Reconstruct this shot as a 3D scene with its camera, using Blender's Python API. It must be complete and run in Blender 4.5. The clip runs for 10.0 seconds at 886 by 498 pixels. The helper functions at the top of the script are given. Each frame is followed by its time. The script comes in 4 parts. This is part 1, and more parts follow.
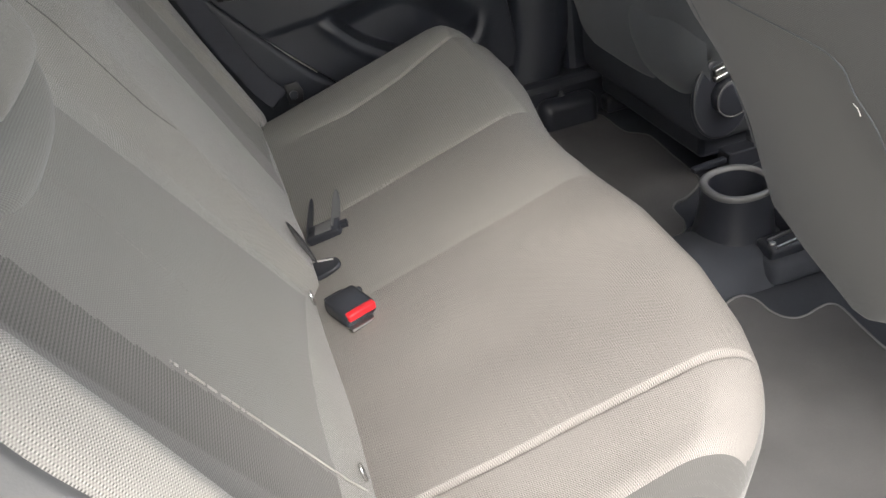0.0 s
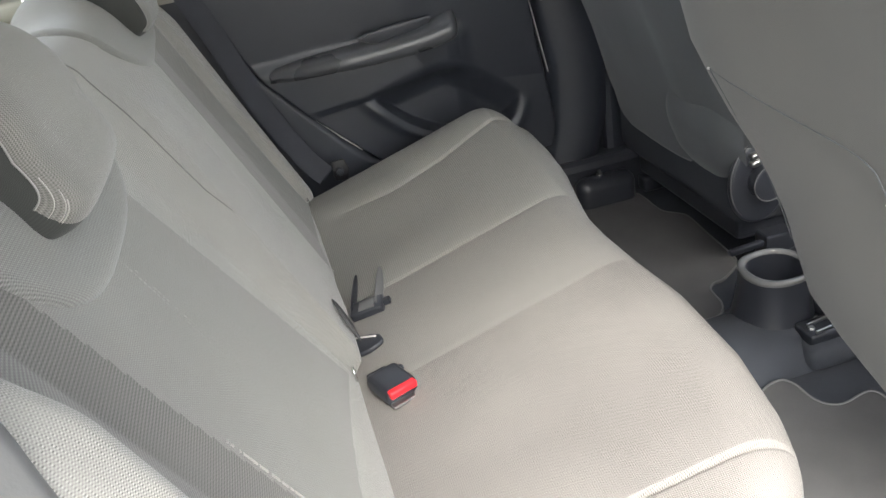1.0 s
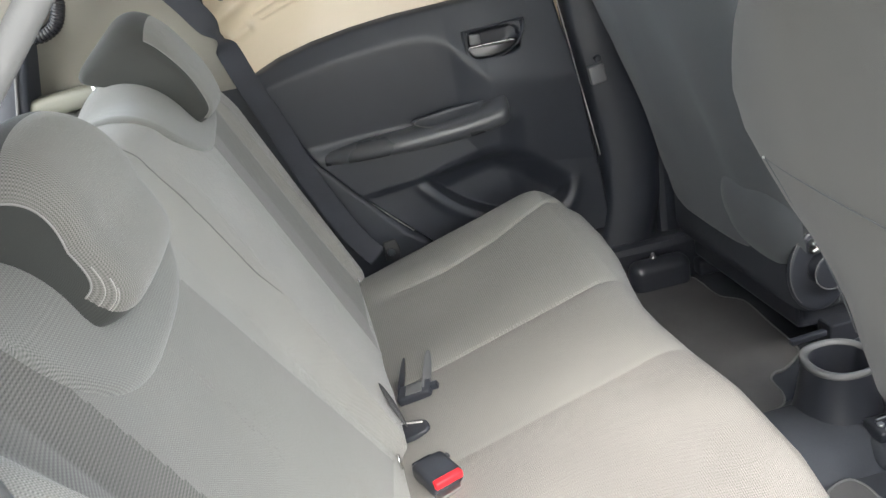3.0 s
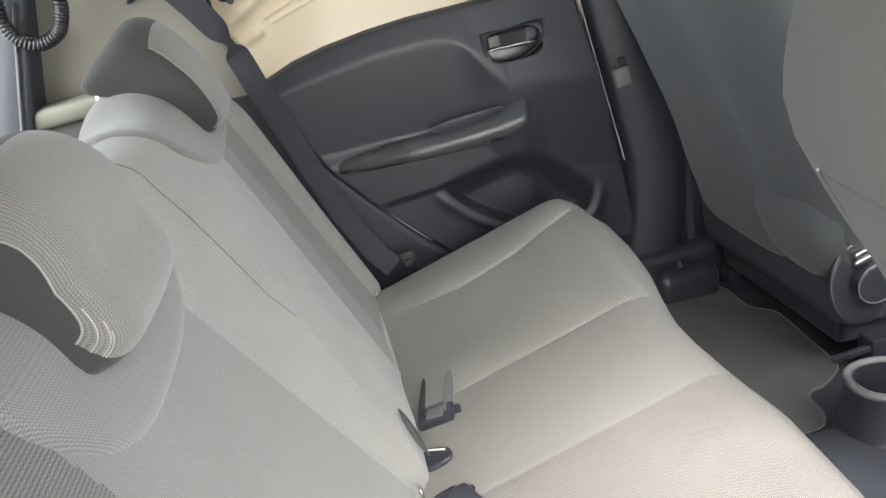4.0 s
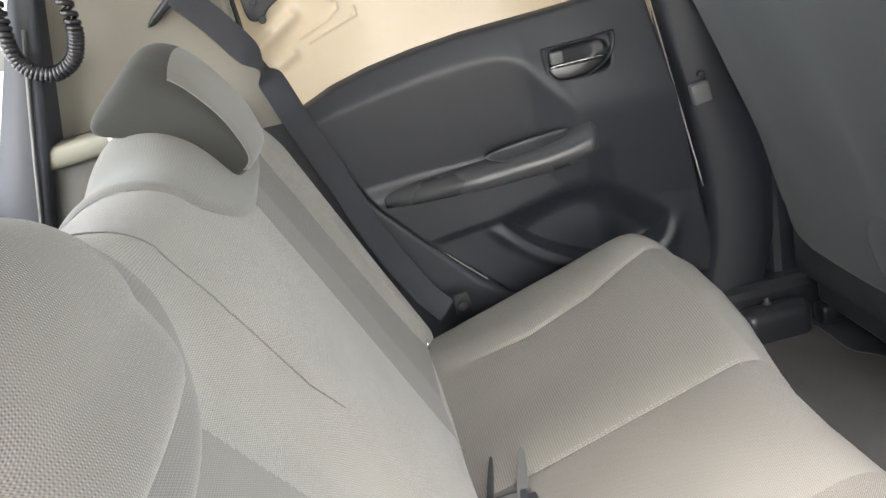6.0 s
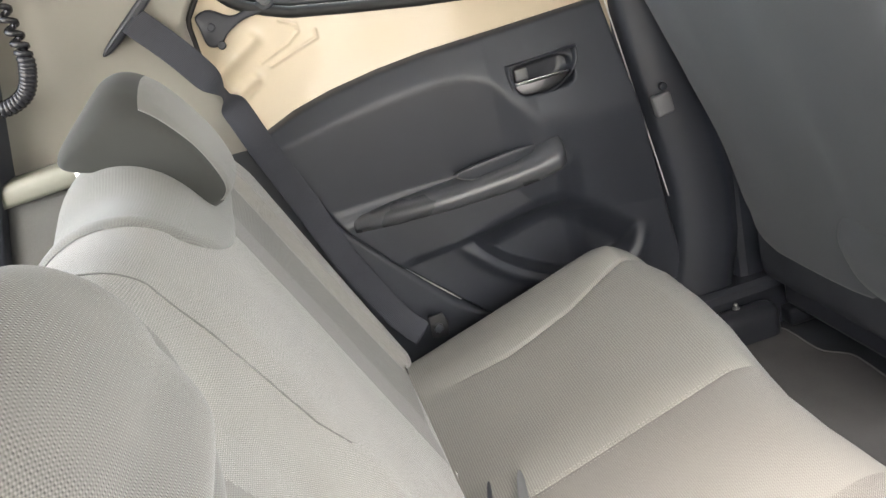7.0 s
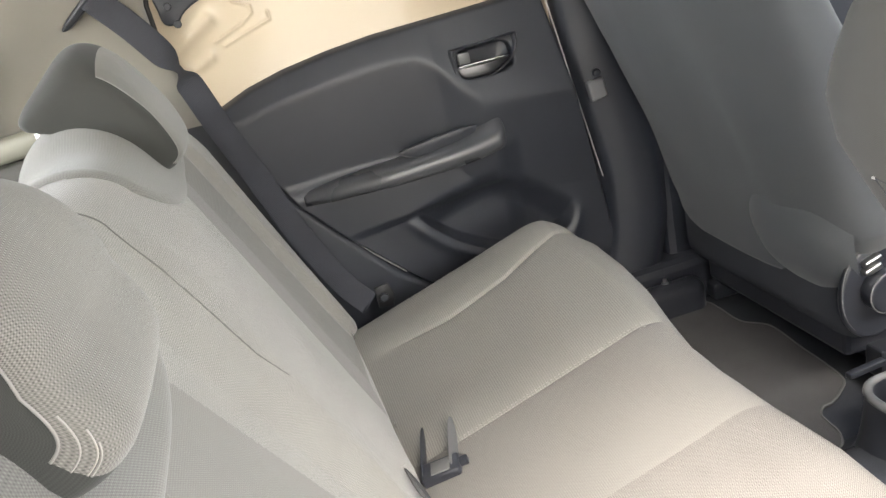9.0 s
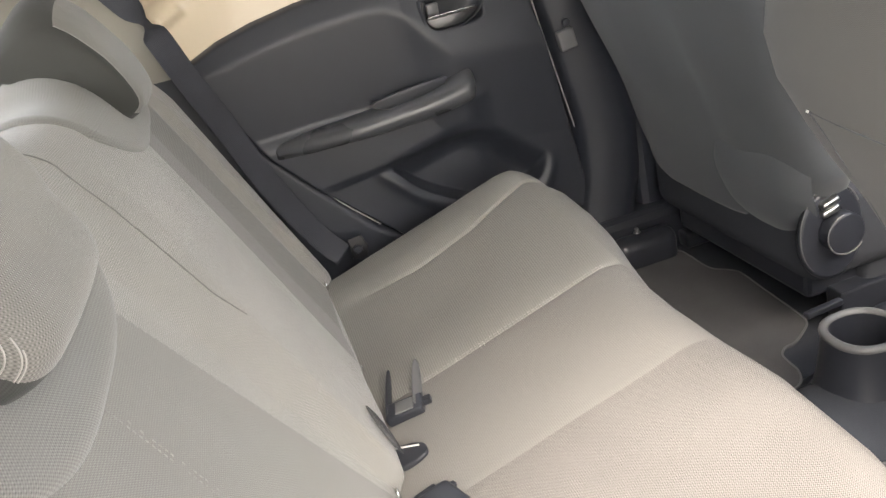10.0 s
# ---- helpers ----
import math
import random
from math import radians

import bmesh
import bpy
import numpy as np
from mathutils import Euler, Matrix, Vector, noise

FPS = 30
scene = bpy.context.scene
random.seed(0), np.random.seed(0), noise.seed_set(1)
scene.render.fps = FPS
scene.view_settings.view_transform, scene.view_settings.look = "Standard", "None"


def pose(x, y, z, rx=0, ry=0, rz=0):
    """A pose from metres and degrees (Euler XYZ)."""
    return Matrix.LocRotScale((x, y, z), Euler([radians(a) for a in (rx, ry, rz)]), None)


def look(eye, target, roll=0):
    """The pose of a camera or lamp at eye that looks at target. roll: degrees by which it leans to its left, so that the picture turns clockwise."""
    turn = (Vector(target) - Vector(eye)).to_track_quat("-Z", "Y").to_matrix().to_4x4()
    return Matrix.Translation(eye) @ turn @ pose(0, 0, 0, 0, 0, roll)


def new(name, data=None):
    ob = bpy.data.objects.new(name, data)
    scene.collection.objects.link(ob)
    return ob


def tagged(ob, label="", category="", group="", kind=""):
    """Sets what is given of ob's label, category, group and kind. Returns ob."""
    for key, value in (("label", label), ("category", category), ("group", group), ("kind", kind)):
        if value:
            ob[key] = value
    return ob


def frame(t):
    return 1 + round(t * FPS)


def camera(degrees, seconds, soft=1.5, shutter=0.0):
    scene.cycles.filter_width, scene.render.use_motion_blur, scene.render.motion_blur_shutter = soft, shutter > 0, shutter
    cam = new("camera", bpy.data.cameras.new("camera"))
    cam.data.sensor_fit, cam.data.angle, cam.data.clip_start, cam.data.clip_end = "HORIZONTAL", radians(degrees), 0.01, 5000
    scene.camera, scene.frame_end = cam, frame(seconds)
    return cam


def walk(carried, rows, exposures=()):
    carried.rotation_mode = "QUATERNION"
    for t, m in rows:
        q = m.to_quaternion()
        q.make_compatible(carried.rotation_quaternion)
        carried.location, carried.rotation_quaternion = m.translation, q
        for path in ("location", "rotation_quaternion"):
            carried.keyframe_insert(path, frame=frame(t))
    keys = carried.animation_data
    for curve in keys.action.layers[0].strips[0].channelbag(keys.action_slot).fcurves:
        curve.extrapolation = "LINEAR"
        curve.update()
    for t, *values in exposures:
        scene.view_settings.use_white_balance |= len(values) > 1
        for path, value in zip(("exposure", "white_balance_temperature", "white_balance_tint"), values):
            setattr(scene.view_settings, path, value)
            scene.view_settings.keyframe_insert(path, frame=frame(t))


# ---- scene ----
cam = camera(57.9, 10.0)
PATH = [
    (0, (0.003, -0.348, 0.834), (0.335, 1.306, -0.24), -10.7),
    (0.5, (-0.004, -0.357, 0.854), (0.309, 1.344, -0.15), -10.3),
    (1, (-0.005, -0.364, 0.87), (0.288, 1.386, -0.052), -10.5),
    (1.5, (0.0, -0.369, 0.878), (0.27, 1.428, 0.043), -10.9),
    (2, (0.003, -0.369, 0.881), (0.247, 1.463, 0.118), -11.0),
    (2.5, (0.004, -0.367, 0.878), (0.23, 1.479, 0.141), -10.9),
    (4, (0.002, -0.283, 0.876), (0.185, 1.572, 0.151), -11.5),
    (4.5, (0.006, -0.232, 0.873), (0.171, 1.63, 0.162), -12.3),
    (5, (0.0, -0.185, 0.872), (0.142, 1.684, 0.174), -12.9),
    (5.5, (-0.001, -0.136, 0.867), (0.096, 1.741, 0.181), -13.1),
    (6.8, (-0.046, -0.055, 0.897), (0.122, 1.812, 0.201), -14.6),
    (7, (-0.057, -0.06, 0.885), (0.192, 1.806, 0.21), -14.5),
    (7.5, (-0.049, -0.075, 0.879), (0.33, 1.772, 0.214), -14.0),
    (8, (-0.052, -0.089, 0.882), (0.348, 1.755, 0.221), -13.1),
    (8.5, (-0.055, -0.131, 0.877), (0.308, 1.716, 0.201), -12.7),
    (9, (-0.048, -0.163, 0.866), (0.285, 1.679, 0.163), -13.1),
    (9.5, (-0.03, -0.182, 0.858), (0.29, 1.649, 0.12), -13.9),
    (10, (-0.016, -0.201, 0.842), (0.302, 1.609, 0.053), -14.0),
]
EXPOSURES = [(0.0, 2.54, 6700, 8), (1.0, 2.97, 6550, 6), (2.5, 3.14, 6450, 5), (4.0, 3.31, 6500, 6), (5.5, 3.42, 6700, 7), (7.0, 3.62, 6850, 8), (8.0, 3.63, 6850, 8), (9.0, 3.54, 6900, 8), (10.0, 3.31, 7050, 10)]
walk(cam, [(t, look(eye, target, roll)) for t, eye, target, roll in PATH], EXPOSURES)

# ---- world and light ----
# axes: x to the car's front, y from the open door to the far door, z up from the rear footwell
world = bpy.data.worlds.new("sky")
scene.world = world
world.use_nodes = True
wn = world.node_tree.nodes
sky = wn.new("ShaderNodeTexSky")
sky.sky_type, sky.sun_disc = "NISHITA", False
sky.sun_elevation, sky.sun_rotation = radians(50), radians(188)
sky.air_density, sky.dust_density = 1.0, 4.0
pale = wn.new("ShaderNodeHueSaturation")
pale.inputs["Saturation"].default_value = 0.45
world.node_tree.links.new(sky.outputs[0], pale.inputs["Color"])
world.node_tree.links.new(pale.outputs[0], wn["Background"].inputs[0])
wn["Background"].inputs[1].default_value = 0.15
sun = new("sun", bpy.data.lights.new("sun", "SUN"))
sun.data.energy, sun.data.angle, sun.data.color = 0.08, radians(30), (1.0, 0.98, 0.95)
sun.matrix_world = look((-0.16, -2.25, 3.36), (0.2, 0.3, 0.3))


# ---- materials ----
def nodes_of(name, colour, rough=0.6, metal=0.0):
    m = bpy.data.materials.new(name)
    m.use_nodes = True
    b = m.node_tree.nodes["Principled BSDF"]
    b.inputs["Base Color"].default_value = (*colour, 1)
    b.inputs["Roughness"].default_value = rough
    b.inputs["Metallic"].default_value = metal
    return m, m.node_tree.nodes, m.node_tree.links, b


def math_node(n, l, op, a, b=None):
    x = n.new("ShaderNodeMath")
    x.operation = op
    for i, v in enumerate((a, b)):
        if v is None:
            continue
        if isinstance(v, (int, float)):
            x.inputs[i].default_value = v
        else:
            l.new(v, x.inputs[i])
    return x.outputs[0]


def mix_colour(n, l, fac, a, b):
    x = n.new("ShaderNodeMix")
    x.data_type = "RGBA"
    for i, v in ((0, fac), (6, a), (7, b)):
        if isinstance(v, (int, float)):
            x.inputs[i].default_value = v
        elif isinstance(v, tuple):
            x.inputs[i].default_value = (*v, 1)
        else:
            l.new(v, x.inputs[i])
    return x.outputs[2]


def noise_node(n, l, scale, detail=4.0, source=None):
    x = n.new("ShaderNodeTexNoise")
    x.inputs["Scale"].default_value, x.inputs["Detail"].default_value = scale, detail
    if source is None:
        source = n.new("ShaderNodeTexCoord").outputs["Object"]
    l.new(source, x.inputs["Vector"])
    return x.outputs["Fac"]


def bump_node(n, l, b, height, strength, distance):
    x = n.new("ShaderNodeBump")
    x.inputs["Strength"].default_value, x.inputs["Distance"].default_value = strength, distance
    l.new(height, x.inputs["Height"])
    l.new(x.outputs[0], b.inputs["Normal"])


def cloth(name, colour, contrast, pitch_u, pitch_v, relief=0.0006, rows=0.5, sheen=0.25):
    """Woven cloth, laid on the UV map in metres: rows of raised beads, wavering and worn."""
    m, n, l, b = nodes_of(name, colour, 0.9)
    uv = n.new("ShaderNodeUVMap").outputs[0]
    wob = n.new("ShaderNodeTexNoise")
    wob.inputs["Scale"].default_value = 30
    l.new(uv, wob.inputs["Vector"])
    shift = n.new("ShaderNodeVectorMath")
    shift.operation = "SCALE"
    shift.inputs["Scale"].default_value = 0.0012
    l.new(wob.outputs["Color"], shift.inputs[0])
    add = n.new("ShaderNodeVectorMath")
    l.new(uv, add.inputs[0])
    l.new(shift.outputs[0], add.inputs[1])
    sep = n.new("ShaderNodeSeparateXYZ")
    l.new(add.outputs[0], sep.inputs[0])
    tau = 2 * math.pi
    su = math_node(n, l, "SINE", math_node(n, l, "MULTIPLY", sep.outputs[0], tau / pitch_u))
    sv = math_node(n, l, "SINE", math_node(n, l, "MULTIPLY", sep.outputs[1], tau / pitch_v))
    bead = math_node(n, l, "ADD", math_node(n, l, "MULTIPLY", math_node(n, l, "MULTIPLY", su, sv), 1.0 - rows * 0.6), math_node(n, l, "MULTIPLY", sv, rows))
    thread = noise_node(n, l, 330.0, 2, add.outputs[0])
    worn = noise_node(n, l, 16.0, 3, uv)
    weave = math_node(n, l, "MULTIPLY", bead, math_node(n, l, "MULTIPLY", math_node(n, l, "MULTIPLY", thread, worn), 2.0))
    big, fine = noise_node(n, l, 6.0, 3), noise_node(n, l, 900.0, 2)
    tone = math_node(n, l, "ADD", math_node(n, l, "MULTIPLY", weave, 0.9),
                     math_node(n, l, "ADD", math_node(n, l, "MULTIPLY", big, 0.35), math_node(n, l, "MULTIPLY", fine, 0.35)))
    x = n.new("ShaderNodeClamp")
    l.new(math_node(n, l, "ADD", tone, 0.15), x.inputs[0])
    l.new(mix_colour(n, l, x.outputs[0], tuple(c * (1 - contrast) for c in colour), tuple(c * (1 + contrast) for c in colour)), b.inputs["Base Color"])
    b.inputs["Sheen Weight"].default_value = sheen
    b.inputs["Sheen Roughness"].default_value = 0.5
    b.inputs["Specular IOR Level"].default_value = 0.2
    bump_node(n, l, b, math_node(n, l, "ADD", weave, math_node(n, l, "MULTIPLY", fine, 0.5)), 0.5, relief)
    return m


def plastic(name, colour, rough=0.5, grain=500.0, relief=0.0003, vary=0.25, spec=0.5):
    m, n, l, b = nodes_of(name, colour, rough)
    big, fine = noise_node(n, l, 7.0, 4), noise_node(n, l, grain, 2)
    dark = tuple(c * (1 - vary) for c in colour)
    light = tuple(min(1, c * (1 + vary)) for c in colour)
    l.new(mix_colour(n, l, big, dark, light), b.inputs["Base Color"])
    r = math_node(n, l, "ADD", math_node(n, l, "MULTIPLY", big, 0.25), rough - 0.12)
    l.new(r, b.inputs["Roughness"])
    b.inputs["Specular IOR Level"].default_value = spec
    bump_node(n, l, b, fine, 0.5, relief)
    return m


def carpet(name, colour, scale=700.0):
    m, n, l, b = nodes_of(name, colour, 0.95)
    big, fine = noise_node(n, l, 9.0, 5), noise_node(n, l, scale, 3)
    fac = math_node(n, l, "ADD", math_node(n, l, "MULTIPLY", big, 0.6), math_node(n, l, "MULTIPLY", fine, 0.4))
    l.new(mix_colour(n, l, fac, tuple(c * 0.55 for c in colour), tuple(c * 1.45 for c in colour)), b.inputs["Base Color"])
    b.inputs["Specular IOR Level"].default_value = 0.15
    bump_node(n, l, b, fine, 0.8, 0.002)
    return m


def webbing(name, colour):
    m, n, l, b = nodes_of(name, colour, 0.7)
    uv = n.new("ShaderNodeUVMap").outputs[0]
    sep = n.new("ShaderNodeSeparateXYZ")
    l.new(uv, sep.inputs[0])
    rib = math_node(n, l, "SINE", math_node(n, l, "MULTIPLY", sep.outputs[0], 2 * math.pi / 0.0024))
    big = noise_node(n, l, 14.0)
    l.new(mix_colour(n, l, big, tuple(c * 0.7 for c in colour), tuple(c * 1.3 for c in colour)), b.inputs["Base Color"])
    bump_node(n, l, b, rib, 0.5, 0.0004)
    return m


def plain(name, colour, rough=0.4, metal=0.0, coat=0.0):
    m, n, l, b = nodes_of(name, colour, rough, metal)
    v = noise_node(n, l, 60.0, 3)
    l.new(math_node(n, l, "ADD", math_node(n, l, "MULTIPLY", v, 0.2), rough - 0.1), b.inputs["Roughness"])
    b.inputs["Coat Weight"].default_value = coat
    b.inputs["Coat Roughness"].default_value = 0.05
    return m


LIGHT_CLOTH = cloth("seat cloth", (0.202, 0.190, 0.180), 0.60, 0.0025, 0.0023, 0.0006, 0.2, 0.04)
CENTRE_CLOTH = cloth("bench middle cloth", (0.210, 0.200, 0.189), 0.24, 0.0026, 0.0025, 0.0002, 0.3, 0.05)
# greenish, paler tone stands in for the light on the far half
FAR_CLOTH = cloth("far cushion cloth", (0.232, 0.224, 0.209), 0.24, 0.0026, 0.0032, 0.0002, 0.6, 0.05)
RIB_CLOTH = cloth("ribbed cloth", (0.254, 0.244, 0.226), 0.60, 0.0024, 0.0021, 0.0006, 0.3)
HEAD_CLOTH = cloth("headrest front cloth", (0.165, 0.158, 0.145), 0.55, 0.0026, 0.0023, 0.0005, 0.4)
PANEL_CLOTH = cloth("panel cloth", (0.188, 0.182, 0.169), 0.30, 0.0024, 0.0022, 0.0003, 0.3)
NECK_CLOTH = cloth("smooth pad cloth", (0.176, 0.172, 0.161), 0.38, 0.0028, 0.0026, 0.0003, 0.25)
SIDE_CLOTH = cloth("darker side cloth", (0.122, 0.116, 0.107), 0.40, 0.0046, 0.0030, 0.0003, 0.8)
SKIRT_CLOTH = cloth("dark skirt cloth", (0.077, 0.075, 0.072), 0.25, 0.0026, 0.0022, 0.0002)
KNIT = cloth("grey knit", (0.046, 0.047, 0.044), 0.2, 0.0015, 0.0015, 0.0001, 0.5, 0.1)
DARK_CLOTH = cloth("dark seat cloth", (0.072, 0.077, 0.083), 0.2, 0.0022, 0.0022, 0.0002, 0.4, 0.15)
# same cloth as the far seat, lightened and warmed for the light it gets
NEAR_LIT_CLOTH = cloth("seat cloth in its lit tone", (0.083, 0.081, 0.078), 0.25, 0.0022, 0.0022, 0.0002, 0.4, 0.15)
SEAT_SIDE = carpet("seat side cloth", (0.054, 0.057, 0.065), 900)
SEAM = plain("dark seam thread", (0.150, 0.146, 0.138), 0.9)
SOFT_THREAD = plain("dull thread", (0.265, 0.255, 0.242), 0.85)
SEAT_THREAD = plain("grey seat thread", (0.25, 0.24, 0.226), 0.9)
THREAD = plain("grey thread", (0.35, 0.335, 0.31), 0.8)
TRIM = plastic("door trim plastic", (0.027, 0.030, 0.038), 0.42, spec=0.5)
TRIM_SMOOTH = plastic("smooth armrest plastic", (0.062, 0.064, 0.070), 0.30, 900, 0.0001)
BLACK = plastic("black plastic", (0.025, 0.027, 0.034), 0.35, 600, 0.0002)
CAP = plastic("pale grey cap", (0.15, 0.15, 0.155), 0.45)
GREY_PLASTIC = plastic("grey plastic", (0.11, 0.11, 0.11), 0.45)
SATIN = plain("satin grey rim", (0.125, 0.125, 0.125), 0.36)
CARPET = carpet("footwell carpet", (0.052, 0.056, 0.066))
MAT = carpet("mat pile", (0.108, 0.106, 0.108), 1100)
BINDING = plain("mat binding", (0.150, 0.148, 0.150), 0.9)
PAINT = plain("beige car paint", (0.64, 0.54, 0.40), 0.22, 0.0, 0.8)
PILLAR = plastic("beige pillar trim", (0.255, 0.239, 0.208), 0.5, 700, 0.0002, 0.08)
LEDGE = plastic("beige ledge trim", (0.20, 0.198, 0.165), 0.55, 700, 0.0002, 0.08)
GATE = plastic("tailgate trim plastic", (0.036, 0.040, 0.051), 0.5, 700, 0.0002)
BAY = carpet("luggage bay felt", (0.13, 0.13, 0.125), 900)
BELT = webbing("belt webbing", (0.030, 0.032, 0.041))
CHROME = plain("chrome", (0.80, 0.80, 0.80), 0.14, 1.0)
STEEL = plain("zinc steel", (0.45, 0.45, 0.44), 0.35, 1.0)
SATIN_METAL = plain("satin chrome", (0.18, 0.18, 0.185), 0.33, 1.0)
# matt pale colour for glints put on edges, and for white thread
EDGE = plain("thin pale line", (0.60, 0.59, 0.57), 0.35)
RED = plain("red button", (0.75, 0.02, 0.03), 0.35)
RUBBER = plain("black rubber", (0.012, 0.012, 0.013), 0.55)
CORD = plain("glossy black cord", (0.022, 0.022, 0.026), 0.18)
HEADLINER = carpet("headliner felt", (0.60, 0.57, 0.52), 900)
CONCRETE = carpet("pale ground", (0.46, 0.44, 0.41), 40)
glass_m, _, _, glass_b = nodes_of("window glass", (0.93, 0.96, 0.95), 0.0)
glass_b.inputs["Transmission Weight"].default_value = 1.0
glass_b.inputs["IOR"].default_value = 1.05
GLASS = glass_m


# ---- building helpers ----
def link_mesh(name, me, material, parent=None, label="", smooth=True):
    for m in material if isinstance(material, (list, tuple)) else (material,):
        me.materials.append(m)
    if smooth:
        me.polygons.foreach_set("use_smooth", [True] * len(me.polygons))
    ob = new(name, me)
    if parent is not None:
        ob.parent = parent
    if label:
        ob["label"] = label
    return ob


def part(name, bm, material, parent=None, label="", smooth=False):
    me = bpy.data.meshes.new(name)
    bm.normal_update()
    bm.to_mesh(me)
    bm.free()
    return link_mesh(name, me, material, parent, label, smooth)


def thing(name, label, category, at=(0, 0, 0), group="", kind=""):
    ob = new(name)
    ob.empty_display_size = 0.05
    ob.location = at
    return tagged(ob, label, category, group, kind)


def from_grid(name, pts, closed_u=False, caps=False, uv=None, faces_mat=None, flip=False):
    """A mesh from an array of points [rows][columns][3]; the UV map runs in metres."""
    pts = np.asarray(pts, float)
    nv, nu = pts.shape[:2]
    cols = nu if closed_u else nu - 1
    faces, uvs = [], []
    if uv is None:
        du = np.linalg.norm(np.diff(pts, axis=1, append=pts[:, :1]), axis=2)
        dv = np.linalg.norm(np.diff(pts, axis=0), axis=2)
        mid = nv // 2
        u1 = np.concatenate([[0], np.cumsum(du[mid])])
        v1 = np.concatenate([[0], np.cumsum(dv[:, nu // 2])])
        uu, vv = np.meshgrid(u1, v1)
    else:
        uu, vv = uv
        uu, vv = np.c_[uu, uu[:, -1:] + 0.01], np.c_[vv, vv[:, -1:]]
    for j in range(nv - 1):
        for i in range(cols):
            k = (i + 1) % nu
            quad = [j * nu + i, j * nu + k, (j + 1) * nu + k, (j + 1) * nu + i]
            tex = [(uu[j, i], vv[j, i]), (uu[j, i + 1], vv[j, i + 1]), (uu[j + 1, i + 1], vv[j + 1, i + 1]), (uu[j + 1, i], vv[j + 1, i])]
            if flip:
                quad.reverse(), tex.reverse()
            faces.append(quad)
            uvs += tex
    if caps:
        for ring in (list(range(nu))[::-1], list(range((nv - 1) * nu, nv * nu))):
            faces.append(ring if not flip else ring[::-1])
            uvs += [(pts.reshape(-1, 3)[q][1], pts.reshape(-1, 3)[q][2]) for q in faces[-1]]
    me = bpy.data.meshes.new(name)
    me.from_pydata(pts.reshape(-1, 3).tolist(), [], faces)
    layer = me.uv_layers.new(name="UVMap")
    layer.data.foreach_set("uv", np.array(uvs).ravel())
    if faces_mat is not None:
        for p in me.polygons:
            p.material_index = faces_mat(p)
    me.update()
    return me


def block(x0, x1, y0, y1, z0, z1, bevel=0.004, segments=2):
    bm = bmesh.new()
    bmesh.ops.create_cube(bm, size=1)
    for v in bm.verts:
        v.co = Vector(((x0 + x1) / 2 + v.co.x * (x1 - x0), (y0 + y1) / 2 + v.co.y * (y1 - y0), (z0 + z1) / 2 + v.co.z * (z1 - z0)))
    if bevel:
        bmesh.ops.bevel(bm, geom=bm.edges[:], offset=min(bevel, 0.45 * min(x1 - x0, y1 - y0, z1 - z0)), segments=segments, affect="EDGES", profile=0.5)
    return bm


def moved(bm, m):
    bmesh.ops.transform(bm, matrix=m, verts=bm.verts[:])
    return bm


def disc(radius, depth, bevel=0.001, sides=28):
    """A short cylinder along z, its foot at z = 0."""
    bm = bmesh.new()
    bmesh.ops.create_cone(bm, cap_ends=True, segments=sides, radius1=radius, radius2=radius, depth=depth, matrix=Matrix.Translation((0, 0, depth / 2)))
    rims = [e for e in bm.edges if len(e.link_faces) == 2 and e.calc_face_angle(0) > 1]
    bmesh.ops.bevel(bm, geom=rims, offset=bevel, segments=2, affect="EDGES", profile=0.5)
    return bm


def plate(outline, depth, bevel=0.002):
    """A plate from an outline in (x, y), from z = 0 up to depth, with rounded rims."""
    bm = bmesh.new()
    f = bm.faces.new([bm.verts.new((x, y, 0)) for x, y in outline])
    if f.normal.z < 0:
        f.normal_flip()
    f.normal_update()
    up = bmesh.ops.extrude_face_region(bm, geom=[f])
    bmesh.ops.translate(bm, vec=(0, 0, depth), verts=[v for v in up["geom"] if isinstance(v, bmesh.types.BMVert)])
    bmesh.ops.recalc_face_normals(bm, faces=bm.faces[:])
    if bevel:
        rims = [e for e in bm.edges if len(e.link_faces) == 2 and all(len(q.verts) > 4 for q in e.link_faces) is False and any(len(q.verts) > 4 for q in e.link_faces)]
        bmesh.ops.bevel(bm, geom=rims, offset=bevel, segments=2, affect="EDGES", profile=0.5)
    return bm


def smooth_line(points, n, closed=False):
    """n points along a smooth curve through the given ones (Catmull-Rom)."""
    p = np.array(points, float)
    k = len(p)
    out = []
    spans = k if closed else k - 1
    for s in np.linspace(0, spans, n, endpoint=not closed):
        i = min(int(s), spans - 1)
        t = s - i
        g = lambda j: p[j % k] if closed else p[min(max(j, 0), k - 1)]
        a, b, c, d = g(i - 1), g(i), g(i + 1), g(i + 2)
        out.append(0.5 * (2 * b + (c - a) * t + (2 * a - 5 * b + 4 * c - d) * t * t + (3 * b - a - 3 * c + d) * t ** 3))
    return np.array(out)


